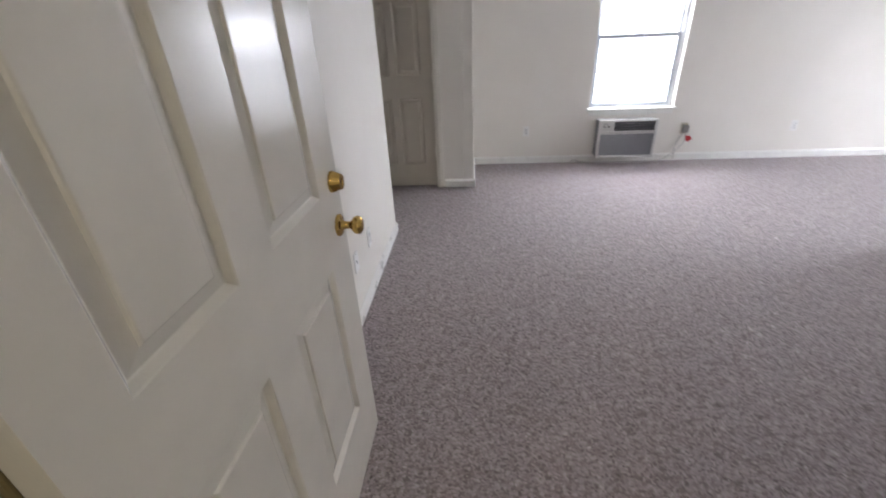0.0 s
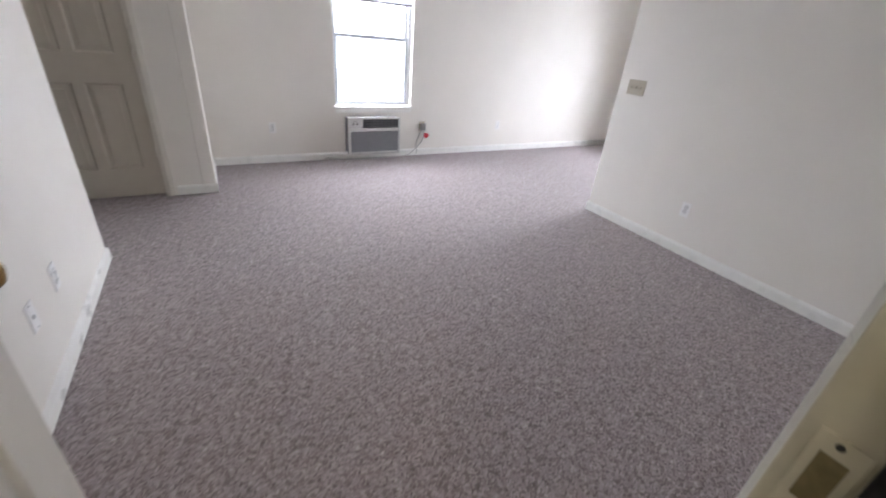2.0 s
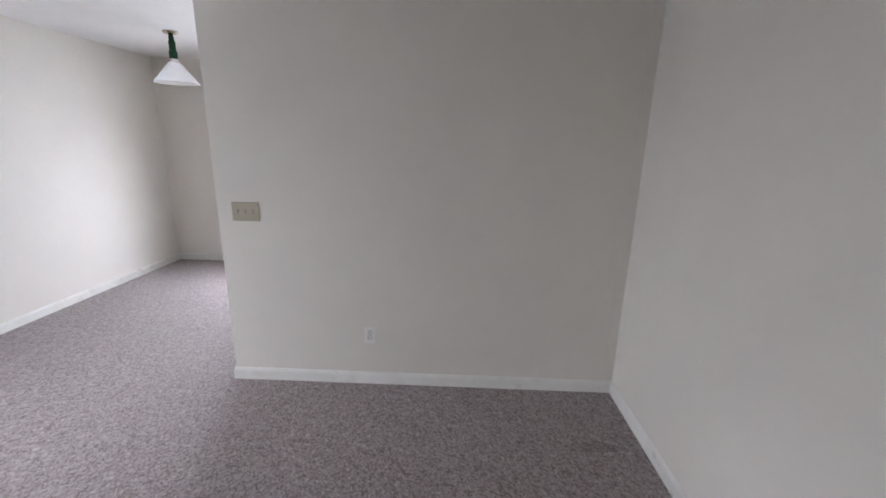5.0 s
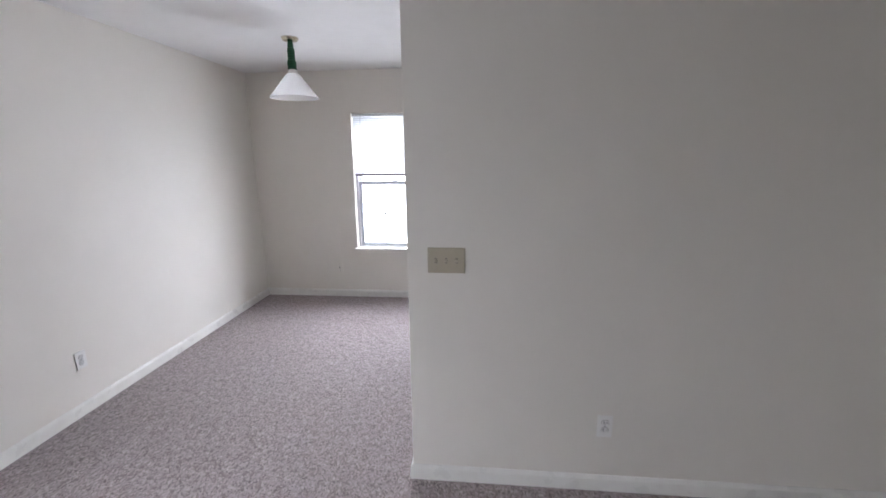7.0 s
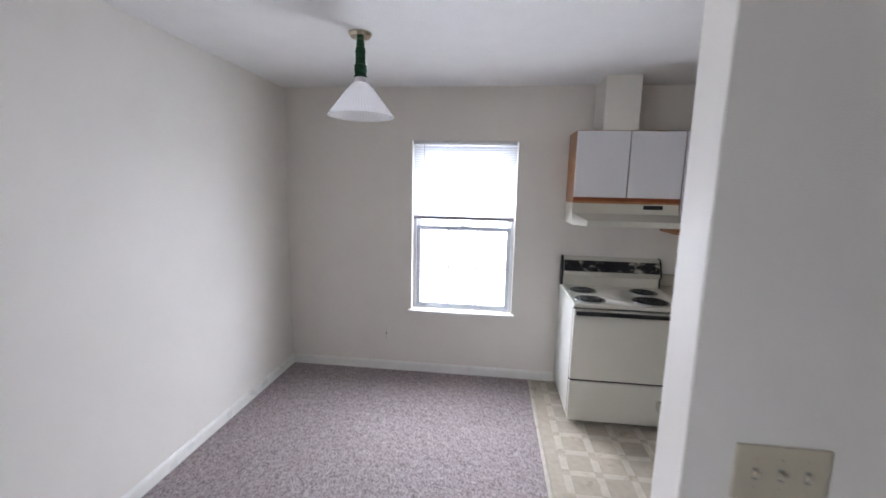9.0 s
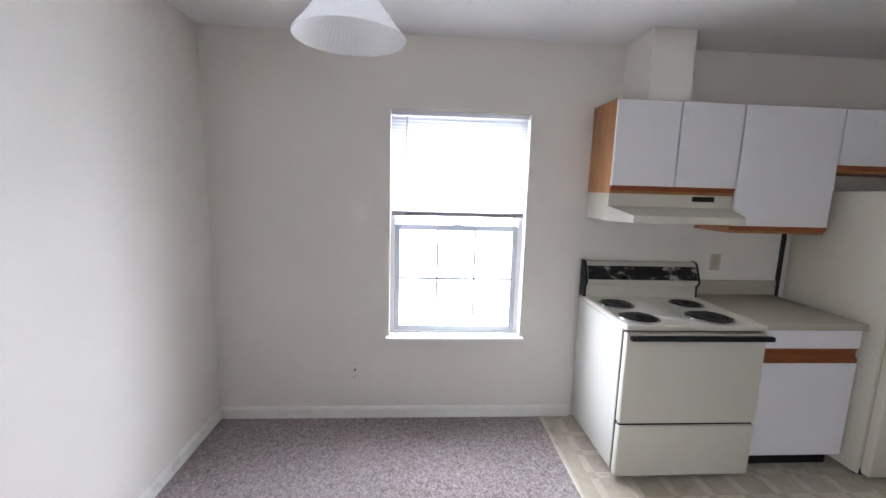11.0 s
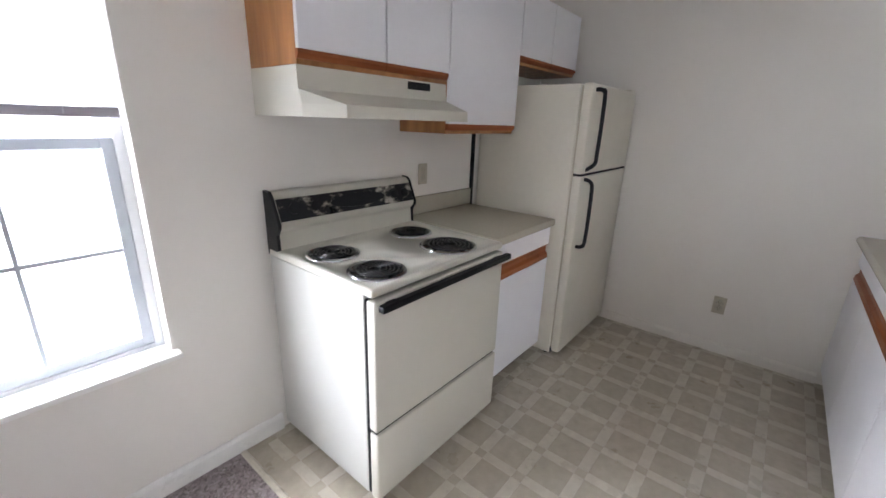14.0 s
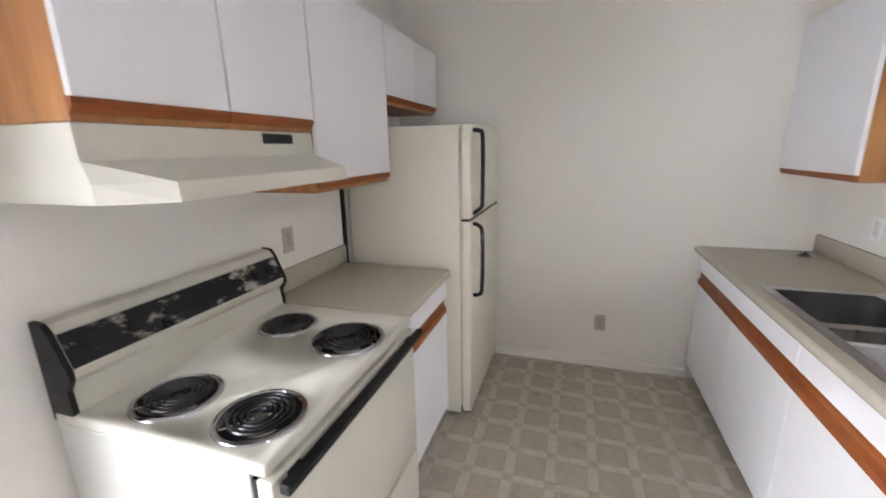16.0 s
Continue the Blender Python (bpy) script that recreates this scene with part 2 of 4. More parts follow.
GREEN = material("green_cloth", (0.012, 0.085, 0.035), 0.85, 0, (0.006, 0.04, 0.018), 0.9, 60.0, 0, 0.8, 120.0)
SHADE = frosted_shade_material()
AC_BODY = material("unit_plastic", (0.62, 0.61, 0.58), 0.42, 0, (0.56, 0.55, 0.52), 0.5, 20.0, 0.1)
AC_GRILLE = material("unit_grille", (0.30, 0.30, 0.31), 0.5, 0, (0.25, 0.25, 0.26), 0.5, 30.0)
AC_DARK = material("unit_outlet", (0.06, 0.06, 0.065), 0.5, 0, (0.1, 0.1, 0.1), 0.5, 30.0)
RED = material("red_tag", (0.55, 0.02, 0.03), 0.5, 0, (0.4, 0.015, 0.02), 0.4, 40.0)
CORD = material("grey_cord", (0.52, 0.50, 0.47), 0.5, 0, (0.45, 0.43, 0.40), 0.4, 40.0)
BOX_GREY = material("plug_grey", (0.22, 0.21, 0.20), 0.5, 0, (0.3, 0.29, 0.27), 0.6, 30.0)
CONCRETE = material("landing_concrete", (0.34, 0.33, 0.31), 0.8, 0, (0.26, 0.25, 0.23), 0.8, 14.0, 0.3, 0.3, 60.0)
GRASS = material("far_lawn", (0.10, 0.14, 0.05), 0.9, 0, (0.06, 0.09, 0.03), 0.9, 0.8, 0.3)


# ---- mesh helpers ----
def add_box(bm, x0, x1, y0, y1, z0, z1, bevel=0.0, seg=2):
    r = bmesh.ops.create_cube(bm, size=1.0)
    vs = r["verts"]
    for v in vs:
        v.co = Vector(((x0 + x1) / 2 + v.co.x * (x1 - x0), (y0 + y1) / 2 + v.co.y * (y1 - y0), (z0 + z1) / 2 + v.co.z * (z1 - z0)))
    if bevel:
        es = {e for v in vs for e in v.link_edges}
        bmesh.ops.bevel(bm, geom=list(es), offset=bevel, segments=seg, affect="EDGES", profile=0.5)
    return bm


def box(x0, x1, y0, y1, z0, z1, bevel=0.0, seg=2):
    return add_box(bmesh.new(), x0, x1, y0, y1, z0, z1, bevel, seg)


def extrude(profile, a0, a1, axis="x", bevel=0.0):
    """A prism of a closed outline; the outline is (y, z) along x, (x, z) along y, (x, y) along z."""
    bm = bmesh.new()

    def at(p, a):
        return {"x": (a, p[0], p[1]), "y": (p[0], a, p[1]), "z": (p[0], p[1], a)}[axis]
    lo = [bm.verts.new(at(p, a0)) for p in profile]
    hi = [bm.verts.new(at(p, a1)) for p in profile]
    n = len(profile)
    bm.faces.new(lo)
    bm.faces.new(hi[::-1])
    for i in range(n):
        bm.faces.new((lo[i], hi[i], hi[(i + 1) % n], lo[(i + 1) % n]))
    bmesh.ops.recalc_face_normals(bm, faces=bm.faces)
    if bevel:
        bmesh.ops.bevel(bm, geom=list(bm.edges), offset=bevel, segments=2, affect="EDGES", profile=0.5)
    return bm


def lathe(profile, centre=(0, 0, 0), axis="z", n=40, ribs=0.0, ribs_n=0):
    """A turned shape of (radius, height) points; closed where the radius is 0."""
    bm = bmesh.new()
    rings = []
    for r, h in profile:
        if r < 1e-6:
            pts = [bm.verts.new((0, 0, h))]
        else:
            pts = []
            for i in range(n):
                a = 2 * math.pi * i / n
                rr = r * (1 + ribs * (1 if i % 2 else -1))
                pts.append(bm.verts.new((rr * math.cos(a), rr * math.sin(a), h)))
        rings.append(pts)
    for a, b in zip(rings, rings[1:]):
        for i in range(n):
            j = (i + 1) % n
            f = [a[i % len(a)], a[j % len(a)], b[j % len(b)], b[i % len(b)]]
            f = list(dict.fromkeys(f))
            if len(f) > 2:
                bm.faces.new(f)
    bmesh.ops.recalc_face_normals(bm, faces=bm.faces)
    turn = {"z": Matrix(), "y": Matrix.Rotation(radians(-90), 4, "X"), "x": Matrix.Rotation(radians(90), 4, "Y")}[axis]
    bm.transform(Matrix.Translation(centre) @ turn)
    return bm


def tube(points, r, n=8):
    bm = bmesh.new()
    pts = [Vector(p) for p in points]
    rings = []
    for i, p in enumerate(pts):
        d = (pts[min(i + 1, len(pts) - 1)] - pts[max(i - 1, 0)]).normalized()
        up = Vector((0, 0, 1)) if abs(d.z) < 0.9 else Vector((1, 0, 0))
        s = d.cross(up).normalized()
        u = s.cross(d).normalized()
        rings.append([bm.verts.new(p + r * (math.cos(2 * math.pi * k / n) * s + math.sin(2 * math.pi * k / n) * u)) for k in range(n)])
    for a, b in zip(rings, rings[1:]):
        for k in range(n):
            bm.faces.new((a[k], a[(k + 1) % n], b[(k + 1) % n], b[k]))
    bm.faces.new(rings[0])
    bm.faces.new(rings[-1][::-1])
    bmesh.ops.recalc_face_normals(bm, faces=bm.faces)
    return bm


def smooth_path(points, steps=6):
    out = []
    p = [Vector(q) for q in points]
    p = [p[0]] + p + [p[-1]]
    for i in range(1, len(p) - 2):
        for k in range(steps):
            t = k / steps
            out.append(0.5 * ((2 * p[i]) + (p[i + 1] - p[i - 1]) * t + (2 * p[i - 1] - 5 * p[i] + 4 * p[i + 1] - p[i + 2]) * t * t
                              + (3 * p[i] - p[i - 1] - 3 * p[i + 1] + p[i + 2]) * t ** 3))
    return out + [p[-2]]


def mesh_of(name, bm, mat, soft=None):
    me = bpy.data.meshes.new(name)
    if soft:
        for f in bm.faces:
            f.smooth = True
        for e in bm.edges:
            if len(e.link_faces) == 2 and e.calc_face_angle(0) > radians(soft):
                e.smooth = False
    bm.to_mesh(me)
    bm.free()
    me.materials.append(mat)
    return me


def part(name, bm, mat, parent, label="", soft=None):
    ob = new(name, mesh_of(name, bm, mat, soft))
    ob.parent = parent
    if parent is not None:
        ob.matrix_parent_inverse = parent.matrix_world.inverted()
    return tagged(ob, label)


def thing(name, at, label, category, group="", kind=""):
    ob = new(name)
    ob.empty_display_size = 0.05
    ob.location = at
    ob.matrix_world = Matrix.Translation(at)
    return tagged(ob, label, category, group, kind)


def structure(name, bm, mat, label, category, soft=None):
    return tagged(new(name, mesh_of(name, bm, mat, soft)), label, category, "", "structure")


def wall_mesh(axis, a0, a1, u0, u1, z0, z1, holes=()):
    """A wall with its thickness a0..a1 across the axis, its length u0..u1 and real holes (u0, u1, z0, z1)."""
    us = sorted({u0, u1, *[v for h in holes for v in h[:2]]})
    zs = sorted({z0, z1, *[v for h in holes for v in h[2:]]})
    bm = bmesh.new()
    for ua, ub in zip(us, us[1:]):
        for za, zb in zip(zs, zs[1:]):
            um, zm = (ua + ub) / 2, (za + zb) / 2
            if any(h[0] < um < h[1] and h[2] < zm < h[3] for h in holes):
                continue
            if axis == "x":
                add_box(bm, a0, a1, ua, ub, za, zb)
            elif axis == "y":
                add_box(bm, ua, ub, a0, a1, za, zb)
            else:
                add_box(bm, ua, ub, za, zb, a0, a1)
    bmesh.ops.remove_doubles(bm, verts=bm.verts, dist=1e-5)
    bm.verts.index_update()
    inner = {}
    for f in bm.faces:
        inner.setdefault(frozenset(v.index for v in f.verts), []).append(f)
    bmesh.ops.delete(bm, geom=[f for fs in inner.values() if len(fs) > 1 for f in fs], context="FACES")
    return bm


# ---- the shell ----
W1_OPEN = (-1.87, -0.95, 0.585, 2.04)
W2_OPEN = (-3.57, -2.69, 0.565, 2.04)
AC_HOLE = (-1.765, -1.150, 0.085, 0.49)
structure("wall_west", wall_mesh("x", X_W - 0.16, X_W, -3.165, Y_N + 0.16, 0, CEIL, [W1_OPEN, AC_HOLE]), WALL,
          "off-white painted wall with a window over an air conditioner", "wall")
structure("wall_north", wall_mesh("y", Y_N, Y_N + 0.16, X_W, 0.14, 0, CEIL, [W2_OPEN]), WALL,
          "off-white painted wall behind the range and dining window", "wall")
structure("wall_east", wall_mesh("x", 0.0, 0.14, -3.92, 0.0, 0, CEIL, [(-3.645, -2.656, 0, 2.075)]), WALL,
          "off-white painted entrance wall with a door opening", "wall")
structure("wall_kitchen_east", box(-0.06, 0.14, 0.0, Y_N, 0, CEIL), WALL, "off-white painted wall at the end of the kitchen", "wall")
structure("wall_partition", box(-2.50, -0.06, 0.0, 0.12, 0, CEIL, 0.004), WALL, "off-white partition wall between living room and kitchen", "wall")
structure("wall_south", box(-2.79, 0.0, Y_S - 0.12, Y_S, 0, CEIL, 0.004), WALL, "off-white painted wall beside the entrance door", "wall")
structure("wall_hall_east", box(-2.79, -2.67, -5.2, Y_S - 0.12, 0, CEIL), WALL, "off-white side wall of the short hall", "wall")
structure("wall_hall_end", box(-3.98, -2.67, -5.32, -5.2, 0, CEIL), WALL, "off-white end wall of the short hall", "wall")
structure("wall_closet", wall_mesh("x", -3.99, -3.87, -5.2, -3.265, 0, CEIL, [(-4.30, -3.525, 0, 2.06)]), WALL,
          "off-white wall with a panelled closet door", "wall")
structure("wall_return", box(-4.85, -3.87, -3.265, -3.165, 0, CEIL, 0.004), WALL, "off-white return wall beside the closet door", "wall")
structure("wall_closet_back", box(-4.85, -4.75, -5.32, -3.265, 0, CEIL), WALL, "plain back wall of the closet", "wall")
structure("wall_closet_side", box(-4.75, -3.99, -5.32, -5.2, 0, CEIL), WALL, "plain side wall of the closet", "wall")
structure("ceiling", box(-4.9, 0.2, -5.4, 2.9, CEIL, CEIL + 0.12), CEILING, "flat white painted ceiling with light texture", "ceiling")
bm = box(-4.85, 0.045, -5.32, 0.06, -0.1, 0)
add_box(bm, -4.85, -2.506, 0.06, Y_N + 0.1, -0.1, 0)
floor = structure("floor_carpet", bm, CARPET, "mauve-grey flecked cut-pile carpet, wall to wall", "carpet")
vinyl = structure("floor_kitchen", box(-2.506, 0.0, 0.06, Y_N + 0.1, -0.1, -0.003), VINYL, "beige sheet vinyl floor with embossed squares and pale bands", "vinyl floor")
structure("threshold", extrude([(-2.520, 0.0), (-2.514, 0.005), (-2.500, 0.006), (-2.492, 0.0)], 0.0, Y_N - 0.014, "y"), VINYL_STRIP,
          "thin pale edging strip between carpet and vinyl", "threshold")
structure("landing_floor", box(0.045, 2.0, -4.4, -1.9, -0.1, -0.012), CONCRETE, "grey concrete landing outside the entrance", "landing")
structure("landing_wall", wall_mesh("x", 2.0, 2.1, -4.4, -1.9, -0.1, CEIL), WALL, "plain wall across the landing", "wall")
structure("landing_side_south", box(0.14, 2.0, -4.5, -4.4, -0.1, CEIL), WALL, "plain side wall of the landing", "wall")
structure("landing_side_north", box(0.14, 2.0, -1.9, -1.8, -0.1, CEIL), WALL, "plain side wall of the landing", "wall")
structure("landing_ceiling", box(0.2, 2.1, -4.5, -1.8, CEIL, CEIL + 0.1), CEILING, "plain ceiling over the landing", "ceiling")
structure("ground", box(-400, 400, -400, 400, -3.3, -3.2), GRASS, "lawn outside, one storey below", "ground")


def baseboard(axis, face, side, u0, u1, h=0.082, mat=TRIM, label="white painted wooden baseboard along the wall"):
    """side: +1 or -1, the way the board stands off the wall face."""
    d = 0.013 * side
    prof = [(face, 0.0), (face + d, 0.0), (face + d, h * 0.78), (face + d * 0.6, h * 0.93), (face + d * 0.3, h), (face, h)]
    if axis == "x":
        bm = extrude(prof, u0, u1, "y")
    else:
        bm = extrude(prof, u0, u1, "x")
    return structure("baseboard", bm, mat, label, "baseboard")


baseboard("x", X_W, 1, -3.165, Y_N)
baseboard("y", Y_N, -1, X_W + 0.013, -2.31)
baseboard("x", 0.0, -1, -2.62, -0.013)
baseboard("y", 0.0, -1, -2.50, 0.0)
baseboard("x", -2.50, -1, -0.013, 0.133)
baseboard("y", Y_S, 1, -2.79, -0.0)
baseboard("x", -2.79, -1, Y_S - 0.12, Y_S + 0.013)
baseboard("x", -3.87, 1, -3.455, -3.152)
baseboard("y", -3.165, 1, X_W + 0.013, -3.857)
baseboard("x", -0.06, -1, 0.70, Y_N, 0.065, WALL, "low baseboard painted like the kitchen wall")


# ---- doors ----
def panel_door(root, w, h, t, rows, cols, mat):
    """A panelled leaf from the hinge at x = 0 along +x, its faces at y = 0 and y = t."""
    core = 0.016
    us = [0.0] + [v for c in cols for v in c] + [w]
    bm = bmesh.new()
    add_box(bm, 0, w, core, t - core, 0, h)
    zs = [0.0] + [v for r in rows for v in r] + [h]
    for y0, y1 in ((0.0, core), (t - core, t)):
        for i in range(0, len(us), 2):
            add_box(bm, us[i], us[i + 1], y0, y1, 0, h)
        for i in range(0, len(zs), 2):
            for c in cols:
                add_box(bm, c[0], c[1], y0, y1, zs[i], zs[i + 1])
    leaf = part("leaf", bm, mat, root)
    for face in (0, 1):
        for r in rows:
            for c in cols:
                pb = bmesh.new()
                y_out = 0.0 if face == 0 else t
                s = 1 if face == 0 else -1
                steps = ((0.0, 0.0003), (0.003, 0.0022), (0.013, 0.0128), (0.016, 0.0140), (0.043, 0.0085), (0.045, 0.0045), (0.048, 0.0030))
                loops = []
                for inset, depth in steps:
                    y = y_out + s * depth
                    loops.append([pb.verts.new(p) for p in ((c[0] + inset, y, r[0] + inset), (c[1] - inset, y, r[0] + inset),
                                                           (c[1] - inset, y, r[1] - inset), (c[0] + inset, y, r[1] - inset))])
                for a, b in zip(loops, loops[1:]):
                    for k in range(4):
                        pb.faces.new((a[k], a[(k + 1) % 4], b[(k + 1) % 4], b[k]))
                pb.faces.new(loops[-1])
                bmesh.ops.recalc_face_normals(pb, faces=pb.faces)
                # outward for either face
                want = -s
                if sum(f.normal.y for f in pb.faces) * want < 0:
                    bmesh.ops.reverse_faces(pb, faces=pb.faces)
                part("panel", pb, mat, root)
    return leaf


def knob_profile(k=1.0):
    return [(0.0, 0.0), (0.033 * k, 0.0), (0.033 * k, 0.004), (0.029 * k, 0.009), (0.017 * k, 0.012), (0.012 * k, 0.018), (0.0105 * k, 0.034),
            (0.014 * k, 0.040), (0.0235 * k, 0.046), (0.0275 * k, 0.055), (0.026 * k, 0.064), (0.019 * k, 0.071), (0.008 * k, 0.073), (0.0, 0.073)]


ROWS = ((0.262, 0.815), (1.024, 1.64), (1.745, 1.925))
entry = thing("door_1", (0, 0, 0), "cream six-panel entrance door with brass knob and deadbolt, wide open", "door", kind="structure")
panel_door(entry, 0.91, 2.03, 0.045, ROWS, ((0.100, 0.345), (0.475, 0.755)), DOOR)
for side, y0 in ((1, 0.045), (-1, 0.0)):
    prof = knob_profile()
    bmk = lathe(prof, (0, 0, 0), "y", 36)
    if side < 0:
        bmk.transform(Matrix.Diagonal((1, -1, 1, 1)))
        bmesh.ops.reverse_faces(bmk, faces=bmk.faces)
    bmk.transform(Matrix.Translation((0.856, y0, 0.905)))
    part("door_knob", bmk, BRASS, entry, "polished brass round door knob", 35)
bmk = lathe([(0.0, 0), (0.031, 0), (0.031, 0.003), (0.029, 0.010), (0.0225, 0.026), (0.0215, 0.030), (0.013, 0.030), (0.012, 0.027), (0.0, 0.027)], (0.858, 0.045, 1.037), "y", 36)
bolt = part("deadbolt", bmk, BRASS, entry, "polished brass deadbolt cylinder", 35)
part("keyhole", box(0.8568, 0.8592, 0.0722, 0.0732, 1.031, 1.043), SLOT, bolt)
part("latch_plate", box(0.9095, 0.9115, 0.010, 0.035, 0.885, 0.945), DULL_BRASS, entry, "tarnished latch plate")
for z in (0.25, 1.02, 1.80):
    part("hinge", lathe([(0, -0.045), (0.006, -0.045), (0.006, 0.045), (0, 0.045)], (-0.004, -0.004, z), "z", 12), DULL_BRASS, entry, "tarnished hinge barrel")
entry.matrix_world = pose(-0.035, -3.6155, 0.010) @ Matrix.Diagonal((-1, 1, 1, 1))

jamb = thing("door_frame_1", (0.07, -3.15, 0), "cream painted entrance door frame with black weatherstrip and strike plates", "door frame", kind="structure")
for n, y0, y1 in (("jamb", -2.688, -2.656), ("jamb", -3.645, -3.620)):
    part(n, box(0.0, 0.150, y0, y1, 0, 2.05, 0.002), JAMB, jamb)
part("head_jamb", box(-0.012, 0.150, -3.645, -2.656, 2.05, 2.075), JAMB, jamb)
part("stop", box(0.070, 0.150, -2.704, -2.6885, 0, 2.05, 0.003), JAMB, jamb)
part("weatherstrip", box(0.054, 0.0698, -2.700, -2.6885, 0, 2.05, 0.004), BLACK, jamb, "black rubber weatherstrip")
strike = part("strike_plate", box(0.012, 0.048, -2.6905, -2.6885, 0.880, 0.941, 0.0006), DULL_BRASS, jamb, "tarnished brass strike plate")
part("latch_hole", box(0.019, 0.037, -2.6916, -2.6907, 0.896, 0.926), SLOT, strike)
part("lip", box(0.003, 0.012, -2.6905, -2.685, 0.890, 0.931, 0.001), DULL_BRASS, strike)
for z in (0.886, 0.935):
    part("screw", lathe([(0, -0.001), (0.004, -0.001), (0.004, 0.0), (0, 0.0)], (0.030, -2.691, z), "y", 10), SLOT, strike)
strike = part("strike_plate", box(0.013, 0.050, -2.6905, -2.6885, 1.006, 1.106, 0.0006), JAMB, jamb, "cream painted strike plate with dark bolt hole")
part("bolt_hole", box(0.021, 0.042, -2.6916, -2.6907, 1.027, 1.085), DULL_BRASS, strike)
for z in (1.014, 1.098):
    part("screw", lathe([(0, -0.001), (0.0035, -0.001), (0.0035, 0.0), (0, 0.0)], (0.030, -2.691, z), "y", 10), SLOT, strike)
part("sill", box(0.045, 0.150, -3.62, -2.688, -0.012, 0.012, 0.004), STEEL, jamb, "worn metal door sill")
for y0, y1 in ((-2.6785, -2.621), (-3.68, -3.6225)):
    part("casing", extrude([(-0.001, y0), (-0.008, y0 + 0.003), (-0.011, (y0 + y1) / 2), (-0.008, y1), (-0.001, y1)], 0, 2.13, "z"), TRIM, jamb)
part("casing", extrude([(-0.001, 2.0665), (-0.016, 2.0695), (-0.018, 2.10), (-0.010, 2.13), (-0.001, 2.13)], -3.6225, -2.6785, "y"), TRIM, jamb)

closet = thing("door_2", (0, 0, 0), "cream six-panel closet door, closed", "door", kind="structure")
panel_door(closet, 0.735, 2.02, 0.035, ((0.225, 0.865), (1.065, 1.66), (1.76, 1.915)), ((0.105, 0.335), (0.40, 0.63)), CLOSET_SHADED)
for z in (0.36, 1.05, 1.78):
    part("hinge", lathe([(0, -0.04), (0.006, -0.04), (0.006, 0.04), (0, 0.04)], (0.738, -0.005, z), "z", 12), TRIM, closet, "painted hinge barrel")
bmk = lathe(knob_profile(0.9), (0, 0, 0), "y", 32)
bmk.transform(Matrix.Diagonal((1, -1, 1, 1)))
bmesh.ops.reverse_faces(bmk, faces=bmk.faces)
bmk.transform(Matrix.Translation((0.06, 0, 0.92)))
part("door_knob", bmk, BRASS, closet, "brass round door knob", 35)
closet.matrix_world = pose(-3.885, -4.28, 0.018, 0, 0, 90)

cframe = thing("door_frame_2", (-3.9, -3.9, 0), "cream painted frame and casing of the closet door", "door frame", kind="structure")
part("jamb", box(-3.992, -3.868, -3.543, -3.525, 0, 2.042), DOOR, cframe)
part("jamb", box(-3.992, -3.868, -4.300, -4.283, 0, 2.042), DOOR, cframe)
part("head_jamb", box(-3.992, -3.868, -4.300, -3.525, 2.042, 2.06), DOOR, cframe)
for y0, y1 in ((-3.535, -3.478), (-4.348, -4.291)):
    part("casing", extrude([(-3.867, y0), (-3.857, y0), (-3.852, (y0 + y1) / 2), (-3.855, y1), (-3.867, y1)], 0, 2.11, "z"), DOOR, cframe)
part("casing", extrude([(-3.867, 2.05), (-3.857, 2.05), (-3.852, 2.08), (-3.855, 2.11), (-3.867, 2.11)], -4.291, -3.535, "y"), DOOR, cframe)


